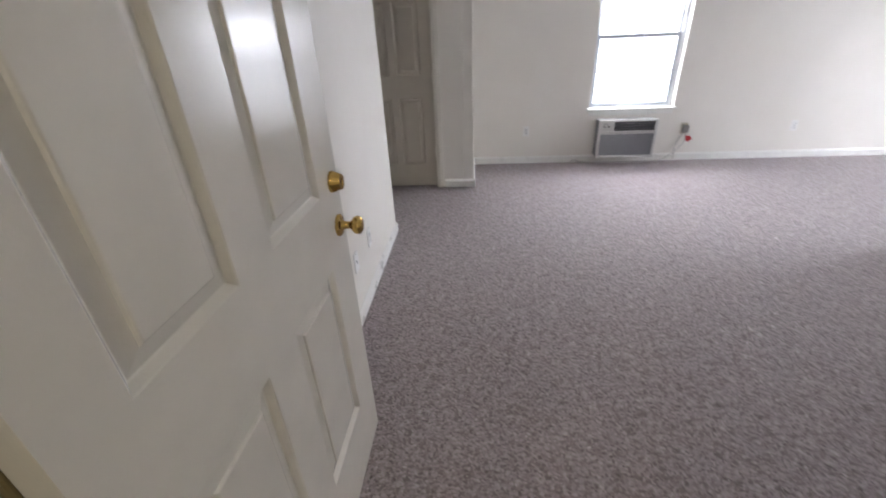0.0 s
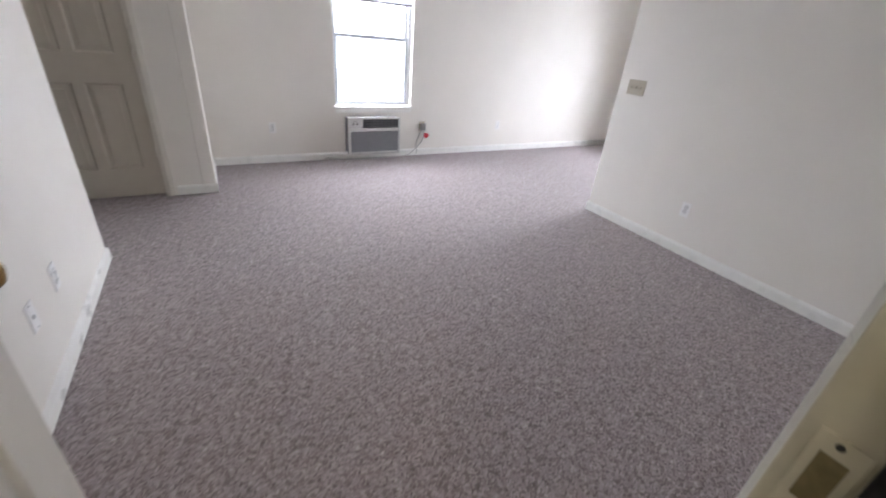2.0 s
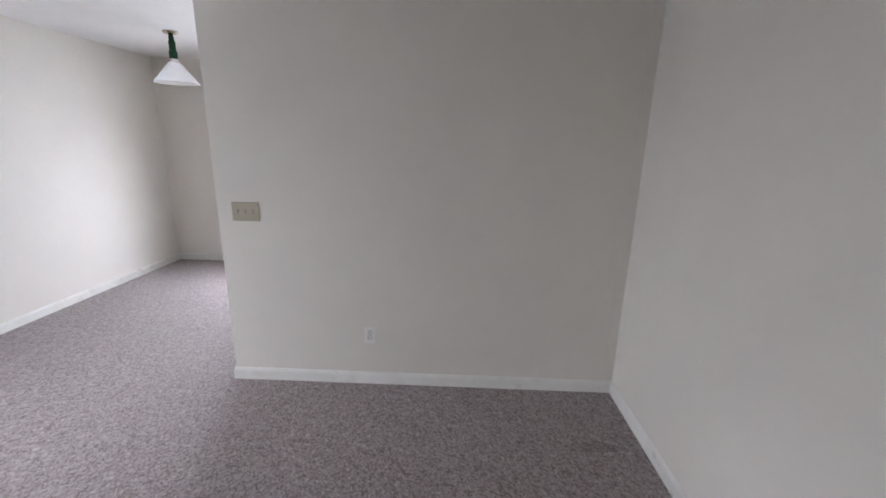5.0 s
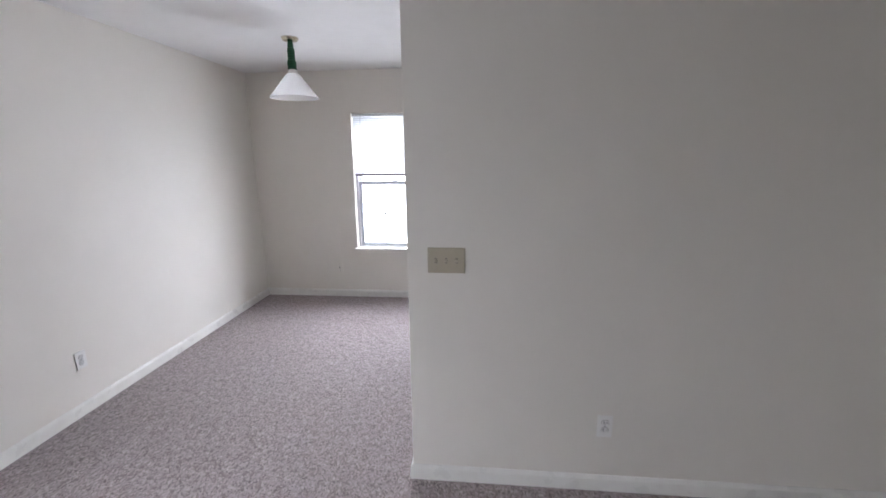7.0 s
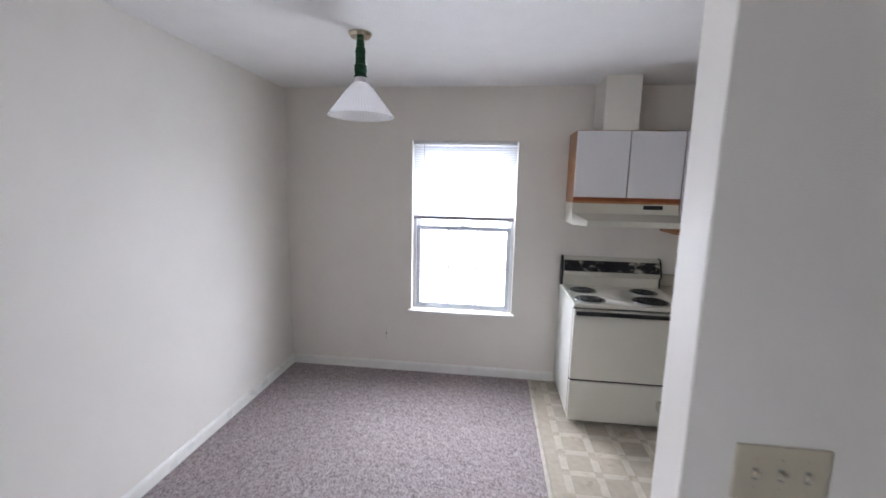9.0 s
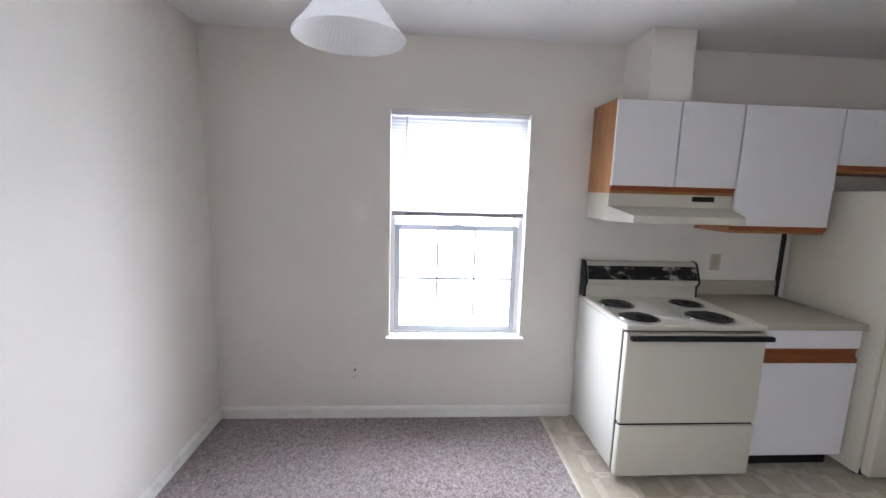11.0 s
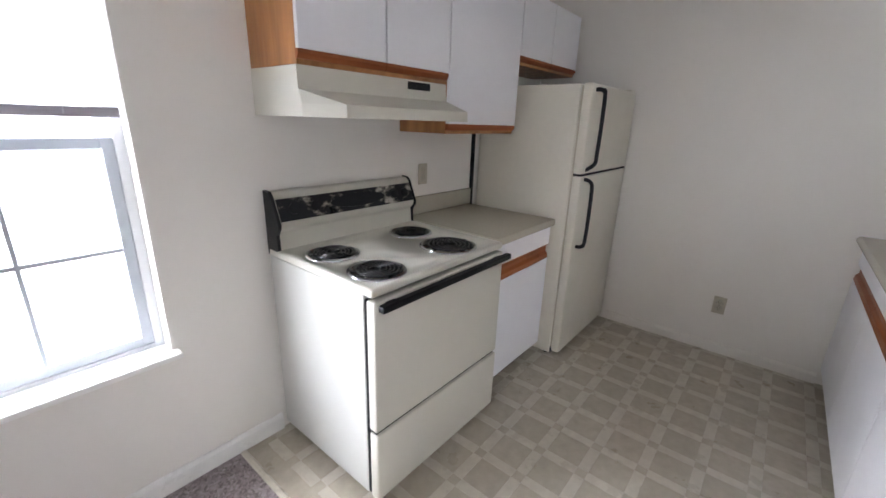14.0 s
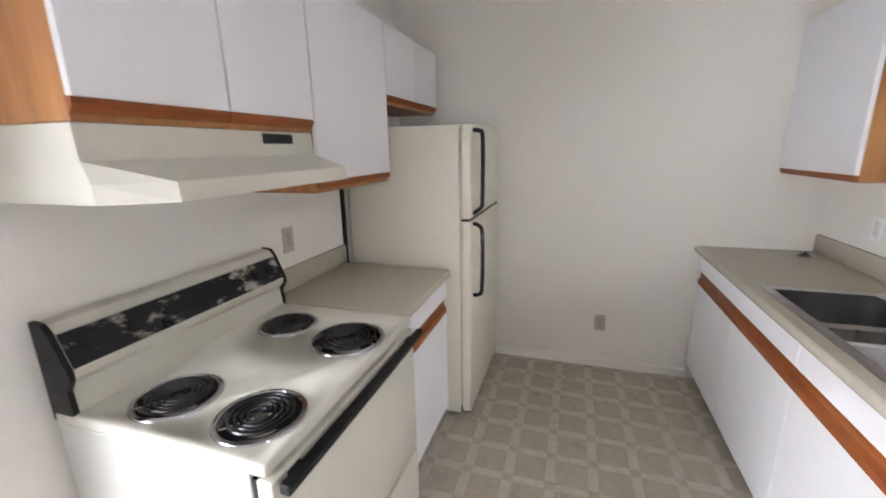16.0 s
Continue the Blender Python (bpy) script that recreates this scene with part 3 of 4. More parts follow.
# ---- windows, in a local frame: x along the wall, y out of the room, z up ----
def window(name, m, w, z0, z1, blind_z, label, muntins, wand):
    root = thing(name, (0, 0, 0), label, "window", kind="structure")
    y = 0.075
    fw = 0.028
    bm = bmesh.new()
    add_box(bm, 0, fw, y, y + 0.07, z0, z1)
    add_box(bm, w - fw, w, y, y + 0.07, z0, z1)
    add_box(bm, fw, w - fw, y, y + 0.07, z0, z0 + fw)
    add_box(bm, fw, w - fw, y, y + 0.07, z1 - fw, z1)
    part("window_frame", bm, VINYL_WHITE, root)
    part("window_sill", box(-0.022, w + 0.022, -0.045, y, z0 - 0.004, z0 + 0.018, 0.005), TRIM, root)
    part("apron", box(0.0, w, -0.013, -0.001, z0 - 0.055, z0 - 0.0045, 0.003), TRIM, root) if not wand else None
    mid = (z0 + z1) / 2
    for nm, za, zb, ya, grid in (("upper_sash", mid - 0.02, z1 - fw, y + 0.04, False), ("lower_sash", z0 + fw, mid + 0.022, y + 0.008, True)):
        s = 0.034
        bm = bmesh.new()
        add_box(bm, fw, fw + s, ya, ya + 0.028, za, zb, 0.003)
        add_box(bm, w - fw - s, w - fw, ya, ya + 0.028, za, zb, 0.003)
        add_box(bm, fw + s, w - fw - s, ya, ya + 0.028, za, za + s, 0.003)
        add_box(bm, fw + s, w - fw - s, ya, ya + 0.028, zb - s, zb, 0.003)
        sash = part(nm, bm, SASH_GREY if grid else VINYL_WHITE, root)
        pane = part("pane", box(fw + s - 0.004, w - fw - s + 0.004, ya + 0.012, ya + 0.016, za + s - 0.004, zb - s + 0.004), GLASS, sash, "clear window glass")
        pane.visible_shadow = False
        if muntins and grid:
            for k in (1, 2):
                xm = fw + s + (w - 2 * fw - 2 * s) * k / 3
                part("muntin", box(xm - 0.0065, xm + 0.0065, ya + 0.003, ya + 0.0112, za + s, zb - s), SASH_GREY, sash)
        if grid:
            zm = (za + zb) / 2
            part("muntin", box(fw + s, w - fw - s, ya + 0.0035, ya + 0.0108, zm - 0.007, zm + 0.007), SASH_GREY, sash)
            part("sash_lock", box(w / 2 - 0.03, w / 2 + 0.03, ya - 0.006, ya + 0.02, zb + 0.0005, zb + 0.012, 0.003), VINYL_WHITE, sash)
    root.matrix_world = m
    blind = thing("window_blind", (0, 0, 0), "white vinyl mini blind, raised to cover the upper sash", "blind", "window blinds")
    part("headrail", box(0.006, w - 0.006, 0.022, 0.048, z1 - 0.030, z1 - 0.002, 0.002), VINYL_WHITE, blind)
    n = int((z1 - 0.035 - blind_z - 0.02) / 0.0195)
    tilt = radians(74)
    prof = []
    for k in range(5):
        q = (k / 4 - 0.5) * 0.025
        c = 0.0022 * (1 - (2 * k / 4 - 1) ** 2)
        prof.append((q * math.cos(tilt) - c * math.sin(tilt), q * math.sin(tilt) + c * math.cos(tilt)))
    back = [(p[0] + 0.0003, p[1] - 0.0004) for p in prof[::-1]]
    me = mesh_of("slat", extrude(prof + back, 0.012, w - 0.012, "x"), SLAT)
    for k in range(n):
        ob = new("slat", me)
        ob.parent = blind
        ob.location = (0, 0.035, z1 - 0.045 - k * 0.0195)
    part("bottom_rail", box(0.010, w - 0.010, 0.022, 0.048, blind_z, blind_z + 0.030, 0.004), RAIL_GREY, blind)
    for xq in (0.14, w - 0.14):
        part("ladder_cord", box(xq - 0.001, xq + 0.001, 0.0205, 0.0215, blind_z + 0.01, z1 - 0.03), VINYL_WHITE, blind)
    if wand:
        part("wand", tube([(0.10, 0.016, z1 - 0.03), (0.10, 0.014, z1 - 0.45), (0.103, 0.014, z1 - 0.83)], 0.0035, 6), RAIL_GREY, blind, "clear plastic tilt wand")
    blind.matrix_world = m
    return root


window("window_1", pose(X_W, W1_OPEN[0], 0, 0, 0, 90), 0.92, W1_OPEN[2], W1_OPEN[3], 1.64, "white double-hung window with a half-raised blind above the air conditioner", False, False)
window("window_2", pose(W2_OPEN[0], Y_N, 0), 0.88, W2_OPEN[2], W2_OPEN[3], 1.385, "white double-hung dining window with a half-raised blind", True, True)


# ---- wall plates ----
def outlet(name, m, mat, label, kind="duplex"):
    """A plate facing -y of its own frame, centred on the origin."""
    root = thing(name, (0, 0, 0), label, "outlet" if kind != "switch" else "light switch", "wall outlets" if kind != "switch" else "")
    if kind == "switch":
        part("plate", box(-0.083, 0.083, -0.006, 0, -0.058, 0.058, 0.003), mat, root)
        for x in (-0.046, 0.0, 0.046):
            part("toggle", extrude([(-0.0055, -0.010), (-0.017, 0.006), (-0.014, 0.010), (-0.0055, 0.006)], x - 0.005, x + 0.005, "x"), mat, root)
            for z in (-0.030, 0.030):
                part("screw", lathe([(0, -0.0015), (0.003, -0.001), (0.003, 0)], (x, -0.006, z), "y", 8), PLATE, root)
            part("slot", box(x - 0.005, x + 0.005, -0.0068, -0.0062, -0.012, 0.012), BOX_GREY, root)
    elif kind == "phone":
        part("plate", box(-0.035, 0.035, -0.005, 0, -0.057, 0.057, 0.002), mat, root)
        part("jack", box(-0.006, 0.006, -0.0058, -0.0052, -0.008, 0.006), SLOT, root)
        for z in (-0.045, 0.045):
            part("screw", lathe([(0, -0.001), (0.003, -0.001), (0.003, 0)], (0, -0.0055, z), "y", 8), SLOT, root)
    else:
        part("plate", box(-0.035, 0.035, -0.006, 0, -0.057, 0.057, 0.003), mat, root)
        for z in (-0.0195, 0.0195):
            # raised grey oval paints the shaded gap around each receptacle
            part("recess", extrude([(0.0185 * math.cos(a), 0.0160 * math.sin(a) + z) for a in [2 * math.pi * k / 16 for k in range(16)]], -0.0066, -0.0061, "y"), BOX_GREY, root)
            r = part("receptacle", extrude([(0.0165 * math.cos(a), 0.0140 * math.sin(a) + z) for a in [2 * math.pi * k / 16 for k in range(16)]], -0.0085, -0.0067, "y"), mat, root)
            for x, h in ((-0.0065, 0.0052), (0.0065, 0.0044)):
                part("slot", box(x - 0.0018, x + 0.0018, -0.0094, -0.0088, z + 0.001 - h + 0.002, z + 0.001 + h + 0.002), SLOT, r)
            part("slot", box(-0.002, 0.002, -0.0094, -0.0088, z - 0.0095, z - 0.0055), SLOT, r)
        part("screw", lathe([(0, -0.001), (0.003, -0.001), (0.003, 0)], (0, -0.0065, 0), "y", 8), SLOT, root)
    root.matrix_world = m
    return root


outlet("wall_outlet", pose(-1.588, 0, 0.350), PLATE_WHITE, "white duplex outlet on the partition wall")
outlet("light_switch", pose(-2.325, 0, 1.140), PLATE, "almond three-gang toggle switch plate on the partition", "switch")
outlet("wall_outlet", pose(X_W, 0.39, 0.355, 0, 0, 90), PLATE_WHITE, "white duplex outlet on the window wall")
outlet("wall_outlet", pose(X_W, -2.555, 0.375, 0, 0, 90), PLATE_WHITE, "white duplex outlet beside the closet return")
outlet("wall_outlet", pose(0, -1.39, 0.385, 0, 0, -90), PLATE_WHITE, "white duplex outlet on the entrance wall")
outlet("wall_outlet", pose(-1.97, Y_S, 0.35, 0, 0, 180), PLATE_WHITE, "white duplex outlet beside the entrance door")
outlet("cable_plate", pose(-1.67, Y_S, 0.35, 0, 0, 180), PLATE_WHITE, "white blank cable plate beside the entrance door", "phone")
outlet("phone_plate", pose(-3.795, Y_N, 0.345), WALL, "painted-over phone plate below the dining window", "phone")
outlet("wall_outlet", pose(-1.365, Y_N, 1.120), PLATE, "almond duplex outlet above the counter")
outlet("wall_outlet", pose(-0.06, 1.238, 0.327, 0, 0, -90), PLATE, "almond duplex outlet at the end of the kitchen")
outlet("wall_outlet", pose(-0.493, 0.12, 1.107, 0, 0, 180), PLATE_WHITE, "white outlet above the sink counter")


# ---- air conditioner and its plug ----
def air_conditioner():
    y0, y1, z0, z1, xf = -1.775, -1.140, 0.078, 0.500, -4.565
    root = thing("air_conditioner", (X_W, (y0 + y1) / 2, z0), "grey-white through-wall air conditioner below the window", "air conditioner")
    part("sleeve", box(-4.85, xf + 0.0, y0 + 0.012, y1 - 0.012, z0 + 0.010, z1 - 0.012, 0.004), AC_GRILLE, root, "grey metal wall sleeve")
    fx = xf + 0.03
    bm = bmesh.new()
    za, zb = 0.378, 0.478
    add_box(bm, xf, fx, y0, y0 + 0.03, z0, z1, 0.004)
    add_box(bm, xf, fx, y1 - 0.025, y1, z0, z1, 0.004)
    add_box(bm, xf, fx, y0 + 0.03, y1 - 0.025, zb, z1, 0.004)
    add_box(bm, xf, fx, y0 + 0.03, y1 - 0.025, 0.345, za, 0.004)
    add_box(bm, xf, fx, y0 + 0.03, y1 - 0.025, z0, 0.105, 0.004)
    part("bezel", bm, AC_BODY, root)
    part("control_panel", box(xf + 0.001, fx - 0.004, y0 + 0.031, y0 + 0.17, za + 0.001, zb - 0.001, 0.002), AC_BODY, root)
    for k in (0, 1):
        part("control_knob", lathe([(0, 0), (0.013, 0), (0.012, 0.010), (0, 0.010)], (fx - 0.004, y0 + 0.06 + 0.045 * k, 0.43), "x", 16), BOX_GREY, root)
    part("label", box(fx - 0.0035, fx - 0.003, y0 + 0.045, y0 + 0.10, 0.455, 0.462), BOX_GREY, root)
    out = part("air_outlet", box(xf + 0.001, xf + 0.012, y0 + 0.171, y1 - 0.026, za + 0.001, zb - 0.001), AC_DARK, root)
    for k in range(9):
        y = y0 + 0.20 + k * 0.045
        part("vane", box(xf + 0.0125, fx - 0.006, y, y + 0.003, za + 0.006, zb - 0.006), AC_DARK, out)
    for k in range(3):
        z = za + 0.022 + k * 0.027
        part("vane", box(xf + 0.0125, fx - 0.004, y0 + 0.175, y1 - 0.03, z, z + 0.003), AC_GRILLE, out)
    g = part("intake_grille", box(xf + 0.001, xf + 0.010, y0 + 0.031, y1 - 0.026, 0.106, 0.344), AC_DARK, root)
    n = 17
    for k in range(n):
        z = 0.110 + k * 0.0137
        part("slat", extrude([(xf + 0.011, z + 0.004), (fx - 0.003, z), (fx - 0.003, z + 0.0085), (xf + 0.011, z + 0.011)], y0 + 0.033, y1 - 0.028, "y"), AC_GRILLE, g)
    return root


air_conditioner()
plug = thing("power_plug", (X_W, -0.78, 0.30), "dark plug with red tag in a wall outlet, cord hanging down", "plug")
part("plate", box(X_W, X_W + 0.006, -0.825, -0.745, 0.30, 0.42, 0.002), PLATE, plug)
part("plug_body", box(X_W + 0.006, X_W + 0.055, -0.815, -0.750, 0.315, 0.400, 0.010), BOX_GREY, plug)
part("red_tag", extrude([(-0.765, 0.285), (-0.71, 0.275), (-0.685, 0.245), (-0.72, 0.215), (-0.755, 0.225)], X_W + 0.030, X_W + 0.034, "x"), RED, plug, "small red warning tag")
cable = smooth_path([(X_W + 0.04, -0.78, 0.315), (X_W + 0.05, -0.775, 0.25), (X_W + 0.05, -0.80, 0.18), (X_W + 0.04, -0.88, 0.09), (X_W + 0.05, -0.98, 0.025),
                     (X_W + 0.08, -1.15, 0.012), (X_W + 0.09, -1.45, 0.010), (X_W + 0.07, -1.75, 0.010), (X_W + 0.05, -1.90, 0.012), (X_W + 0.03, -1.97, 0.03), (X_W + 0.02, -2.02, 0.012)])
part("cord", tube(cable, 0.006), CORD, plug)
cable = smooth_path([(X_W + 0.03, -0.80, 0.315), (X_W + 0.02, -0.84, 0.22), (X_W + 0.02, -0.86, 0.13), (X_W + 0.03, -0.85, 0.07), (X_W + 0.03, -0.86, 0.02)])
part("cord", tube(cable, 0.006), CORD, plug)


# ---- dining lamp ----
LX, LY = -3.625, 1.48
lamp = thing("pendant_lamp", (LX, LY, CEIL), "pendant lamp with ribbed glass cone shade and green-wrapped chain", "pendant lamp")
part("canopy", lathe([(0, CEIL), (0.062, CEIL), (0.062, CEIL - 0.008), (0.052, CEIL - 0.022), (0.018, CEIL - 0.030), (0, CEIL - 0.030)], (LX, LY, 0), "z", 36), NICKEL, lamp, "pale metal ceiling canopy", 35)
prof = [(0.0, CEIL - 0.03)]
rng = random.Random(4)
zz = CEIL - 0.032
k = 0
while zz > 2.245:
    prof.append((0.014 + 0.007 * rng.random() + (0.004 if k % 2 else 0.0) + 0.014 * (CEIL - zz) / 0.22, zz))
    zz -= 0.009
    k += 1
prof.append((0.0, 2.243))
part("chain_cover", lathe(prof, (LX, LY, 0), "z", 20), GREEN, lamp, "dark green cloth wrapped round the chain")
part("socket_cap", lathe([(0, 2.245), (0.030, 2.243), (0.036, 2.225), (0.038, 2.212), (0, 2.212)], (LX, LY, 0), "z", 28), PLATE_WHITE, lamp, "", 35)
outer = [(0.040, 2.214), (0.052, 2.206), (0.080, 2.170), (0.117, 2.122), (0.154, 2.074), (0.177, 2.047), (0.181, 2.039)]
inner = [(r - 0.004, z - 0.001) for r, z in outer[::-1]]
part("shade", lathe(outer + inner + [outer[0]], (LX, LY, 0), "z", 120, 0.003), SHADE, lamp, "ribbed translucent glass cone shade")
part("bulb", lathe([(0, 2.211), (0.014, 2.211), (0.015, 2.19), (0.028, 2.155), (0.030, 2.135), (0.022, 2.115), (0, 2.107)], (LX, LY, 0), "z", 24), PLATE_WHITE, lamp, "frosted unlit bulb", 40)


# ---- kitchen: range ----
def kitchen_range():
    x0, x1, yf, yb, zt = -2.304, -1.530, 2.045, 2.655, 0.893
    root = thing("range", ((x0 + x1) / 2, (yf + yb) / 2, 0), "almond electric range with four coil burners and worn black console", "stove")
    part("body", box(x0 + 0.003, x1 - 0.003, yf + 0.012, yb - 0.01, 0.045, zt - 0.032, 0.004), ENAMEL_WHITE, root)
    for x in (x0 + 0.05, x1 - 0.05):
        for y in (yf + 0.05, yb - 0.06):
            part("foot", lathe([(0, 0), (0.016, 0), (0.014, 0.046), (0, 0.046)], (x, y, 0), "z", 12), BLACK, root)
    top = part("cooktop", box(x0, x1, yf - 0.035, yb - 0.012, zt - 0.031, zt, 0.009, 3), ENAMEL, root, "", 40)
    part("trim_line", box(x0 + 0.01, x1 - 0.01, yf - 0.012, yf + 0.004, zt - 0.040, zt - 0.0315), BLACK, root)
    door = part("oven_door", box(x0 + 0.004, x1 - 0.004, yf - 0.042, yf - 0.0005, 0.345, zt - 0.043, 0.007, 3), ENAMEL, root, "", 40)
    part("handle", box(x0 + 0.012, x1 + 0.012, yf - 0.078, yf - 0.050, zt - 0.074, zt - 0.048, 0.006, 3), BLACK, door, "long black oven door handle")
    for x in (x0 + 0.05, x1 - 0.09):
        part("handle_mount", box(x, x + 0.04, yf - 0.052, yf - 0.041, zt - 0.070, zt - 0.052), BLACK, door)
    # dark fillers: shade of the gaps around oven door and drawer, as colour
    part("door_seal", box(x0 + 0.007, x1 - 0.007, yf, yf + 0.0115, 0.05, zt - 0.045), DARK, root, "dark sheet for the shaded gap behind oven door and drawer")
    part("gap", box(x0 + 0.01, x1 - 0.01, yf - 0.030, yf - 0.0005, 0.331, 0.3445), DARK, root)
    dr = part("storage_drawer", box(x0 + 0.004, x1 - 0.004, yf - 0.044, yf - 0.0005, 0.035, 0.331, 0.009, 3), ENAMEL, root, "", 40)
    # backguard
    prof = [(yb - 0.005, zt - 0.03), (yb - 0.078, zt - 0.002), (yb - 0.070, 0.965), (yb - 0.090, 0.985), (yb - 0.094, 1.003), (yb - 0.055, 1.100), (yb - 0.040, 1.118), (yb - 0.005, 1.122)]
    bg = part("backguard", extrude(prof, x0 + 0.016, x1 - 0.012, "x"), ENAMEL, root)
    cap = [(yb - 0.004, zt - 0.028), (yb - 0.084, zt - 0.001), (yb - 0.080, 0.955), (yb - 0.100, 0.985), (yb - 0.102, 1.003), (yb - 0.060, 1.105), (yb - 0.043, 1.124), (yb - 0.004, 1.127)]
    part("end_cap", extrude(cap, x0 + 0.002, x0 + 0.0155, "x"), BLACK, bg, "black plastic end cap")
    part("end_cap", extrude(cap, x1 - 0.0115, x1 - 0.002, "x"), BLACK, bg, "black plastic end cap")
    a, b = Vector((0, yb - 0.0925, 1.009)), Vector((0, yb - 0.0585, 1.094))
    d = (b - a).normalized()
    nrm = Vector((0, -d.z, d.y))
    q = [a, b, b + nrm * 0.002, a + nrm * 0.002]
    q = [p + nrm * 0.0006 for p in q]
    panel = part("console_panel", extrude([(p.y, p.z) for p in q], x0 + 0.020, x1 - 0.016, "x"), CONSOLE, bg, "black console print worn through to almond")
    mid = (a + b) / 2 + nrm * 0.003
    for x in (x0 + 0.085, x0 + 0.185, x1 - 0.135, x1 - 0.065):
        kb = lathe([(0, 0), (0.022, 0), (0.021, 0.005), (0.012, 0.007), (0, 0.007)], (0, 0, 0), "z", 24)
        kb.transform(Matrix.Translation((x, mid.y, mid.z)) @ nrm.to_track_quat("Z", "Y").to_matrix().to_4x4())
        part("control_hub", kb, BLACK, panel, "black round control hub", 35)
    kb = extrude([(0.155 * math.cos(t), 0.030 * math.sin(t)) for t in [2 * math.pi * k / 32 for k in range(32)]], 0, 0.003, "z")
    kb.transform(Matrix.Translation((x0 + 0.415, mid.y, mid.z)) @ nrm.to_track_quat("Z", "Y").to_matrix().to_4x4())
    part("clock_face", kb, BLACK, panel, "black oval clock window")
    # burners
    for x, y, r in ((-2.168, 2.400, 0.104), (-2.172, 2.135, 0.104), (-1.715, 2.415, 0.100), (-1.755, 2.150, 0.122)):
        pan = lathe([(r, zt + 0.0005), (r + 0.001, zt + 0.004), (r - 0.006, zt + 0.006), (r - 0.013, zt + 0.002), (r - 0.022, zt - 0.016), (r * 0.35, zt - 0.027), (0.02, zt - 0.027), (0, zt - 0.027)], (x, y, 0), "z", 48)
        bn = part("burner_pan", pan, PAN, top, "glossy black burner drip pan", 50)
        part("trim_ring", lathe([(r - 0.008, zt + 0.0062), (r + 0.001, zt + 0.0048), (r + 0.0035, zt + 0.0006), (r + 0.0035, zt + 0.0002), (r - 0.010, zt + 0.004), (r - 0.008, zt + 0.0062)], (x, y, 0), "z", 48), CHROME, bn, "chrome trim ring", 50)
        turns, r1, r0 = 4.2, r - 0.022, 0.022
        pts = []
        steps = 130
        for i in range(steps + 1):
            u = i / steps
            rad = r0 + (r1 - r0) * u
            ang = turns * 2 * math.pi * u
            pts.append((x + rad * math.cos(ang), y + rad * math.sin(ang), zt + 0.006))
        part("coil", tube(pts, 0.0048, 6), COIL, bn, "black spiral heating coil", 40)
        for k in range(3):
            ang = 2 * math.pi * k / 3 + 0.4
            part("coil_support", tube([(x + 0.014 * math.cos(ang), y + 0.014 * math.sin(ang), zt - 0.001), (x + (r - 0.014) * math.cos(ang), y + (r - 0.014) * math.sin(ang), zt - 0.001)], 0.003, 5), CHROME, bn)
        part("coil_hub", lathe([(0, zt - 0.004), (0.016, zt - 0.004), (0.016, zt + 0.003), (0, zt + 0.003)], (x, y, 0), "z", 16), COIL, bn)
    return root


def cut_round_holes(ob, spots, z):
    """Sinks wells into a flat top with a boolean that is applied at once."""
    bm = bmesh.new()
    for x, y, r in spots:
        m = Matrix.Translation((x, y, z))
        bmesh.ops.create_cone(bm, cap_ends=True, segments=48, radius1=r, radius2=r, depth=0.05, matrix=m)
    cut = new("cutter", mesh_of("cutter", bm, BLACK))
    mod = ob.modifiers.new("wells", "BOOLEAN")
    mod.object, mod.operation, mod.solver = cut, "DIFFERENCE", "EXACT"
    dg = bpy.context.evaluated_depsgraph_get()
    dg.update()
    me = bpy.data.meshes.new_from_object(ob.evaluated_get(dg))
    ob.modifiers.clear()
    ob.data = me
    bpy.data.objects.remove(cut)


stove = kitchen_range()
for ch in stove.children:
    if ch.name.startswith("cooktop"):
        bpy.context.view_layer.update()
        cut_round_holes(ch, ((-2.168, 2.400, 0.1035), (-2.172, 2.135, 0.1035), (-1.715, 2.415, 0.0995), (-1.755, 2.150, 0.1215)), 0.893)


# ---- kitchen: wall cabinets and hood ----
def wall_cabinet(x0, x1, z0, z1, doors, label, yf=2.345, yb=Y_N, side=1, rail=0.045):
    """side: +1 with its doors towards -y, -1 towards +y. doors: the edges of the doors along x."""
    root = thing("wall_cabinet", ((x0 + x1) / 2, yb, z0), label, "cabinet", "kitchen wall cabinets")
    s = side
    ys = sorted((yf + 0.018 * s, yb))
    part("body", box(x0, x1, ys[0], ys[1], z0, z1 + 0.006, 0.0015), OAK, root, "oak veneer cabinet box")
    for a, b in zip(doors, doors[1:]):
        ye = sorted((yf, yf + 0.0175 * s))
        d = part("door", box(a + 0.004, b - 0.004, ye[0], ye[1], z0 + rail, z1, 0.0012), LAMINATE, root, "white laminate door")
        ye = sorted((yf + 0.001 * s, yf + 0.0175 * s))
        prof = [(yf + 0.003 * s, z0 + rail - 0.0005), (yf + 0.001 * s, z0 + rail - 0.012), (yf + 0.010 * s, z0 + rail - 0.028), (yf + 0.0175 * s, z0 + rail - 0.030), (yf + 0.0175 * s, z0 + rail - 0.0005)]
        part("pull_rail", extrude(prof, a + 0.0018, b - 0.0018, "x"), OAK_RAIL, d, "oak finger-pull rail")
    return root


wall_cabinet(-2.292, -1.545, 1.566, 2.085, (-2.296, -1.920, -1.545), "white two-door wall cabinet with oak sides above the range hood")
wall_cabinet(-1.543, -0.935, 1.350, 2.085, (-1.543, -0.935), "tall white single-door wall cabinet with oak pull rail")
wall_cabinet(-0.933, -0.180, 1.720, 2.085, (-0.933, -0.556, -0.180), "short white two-door cabinet above the refrigerator")
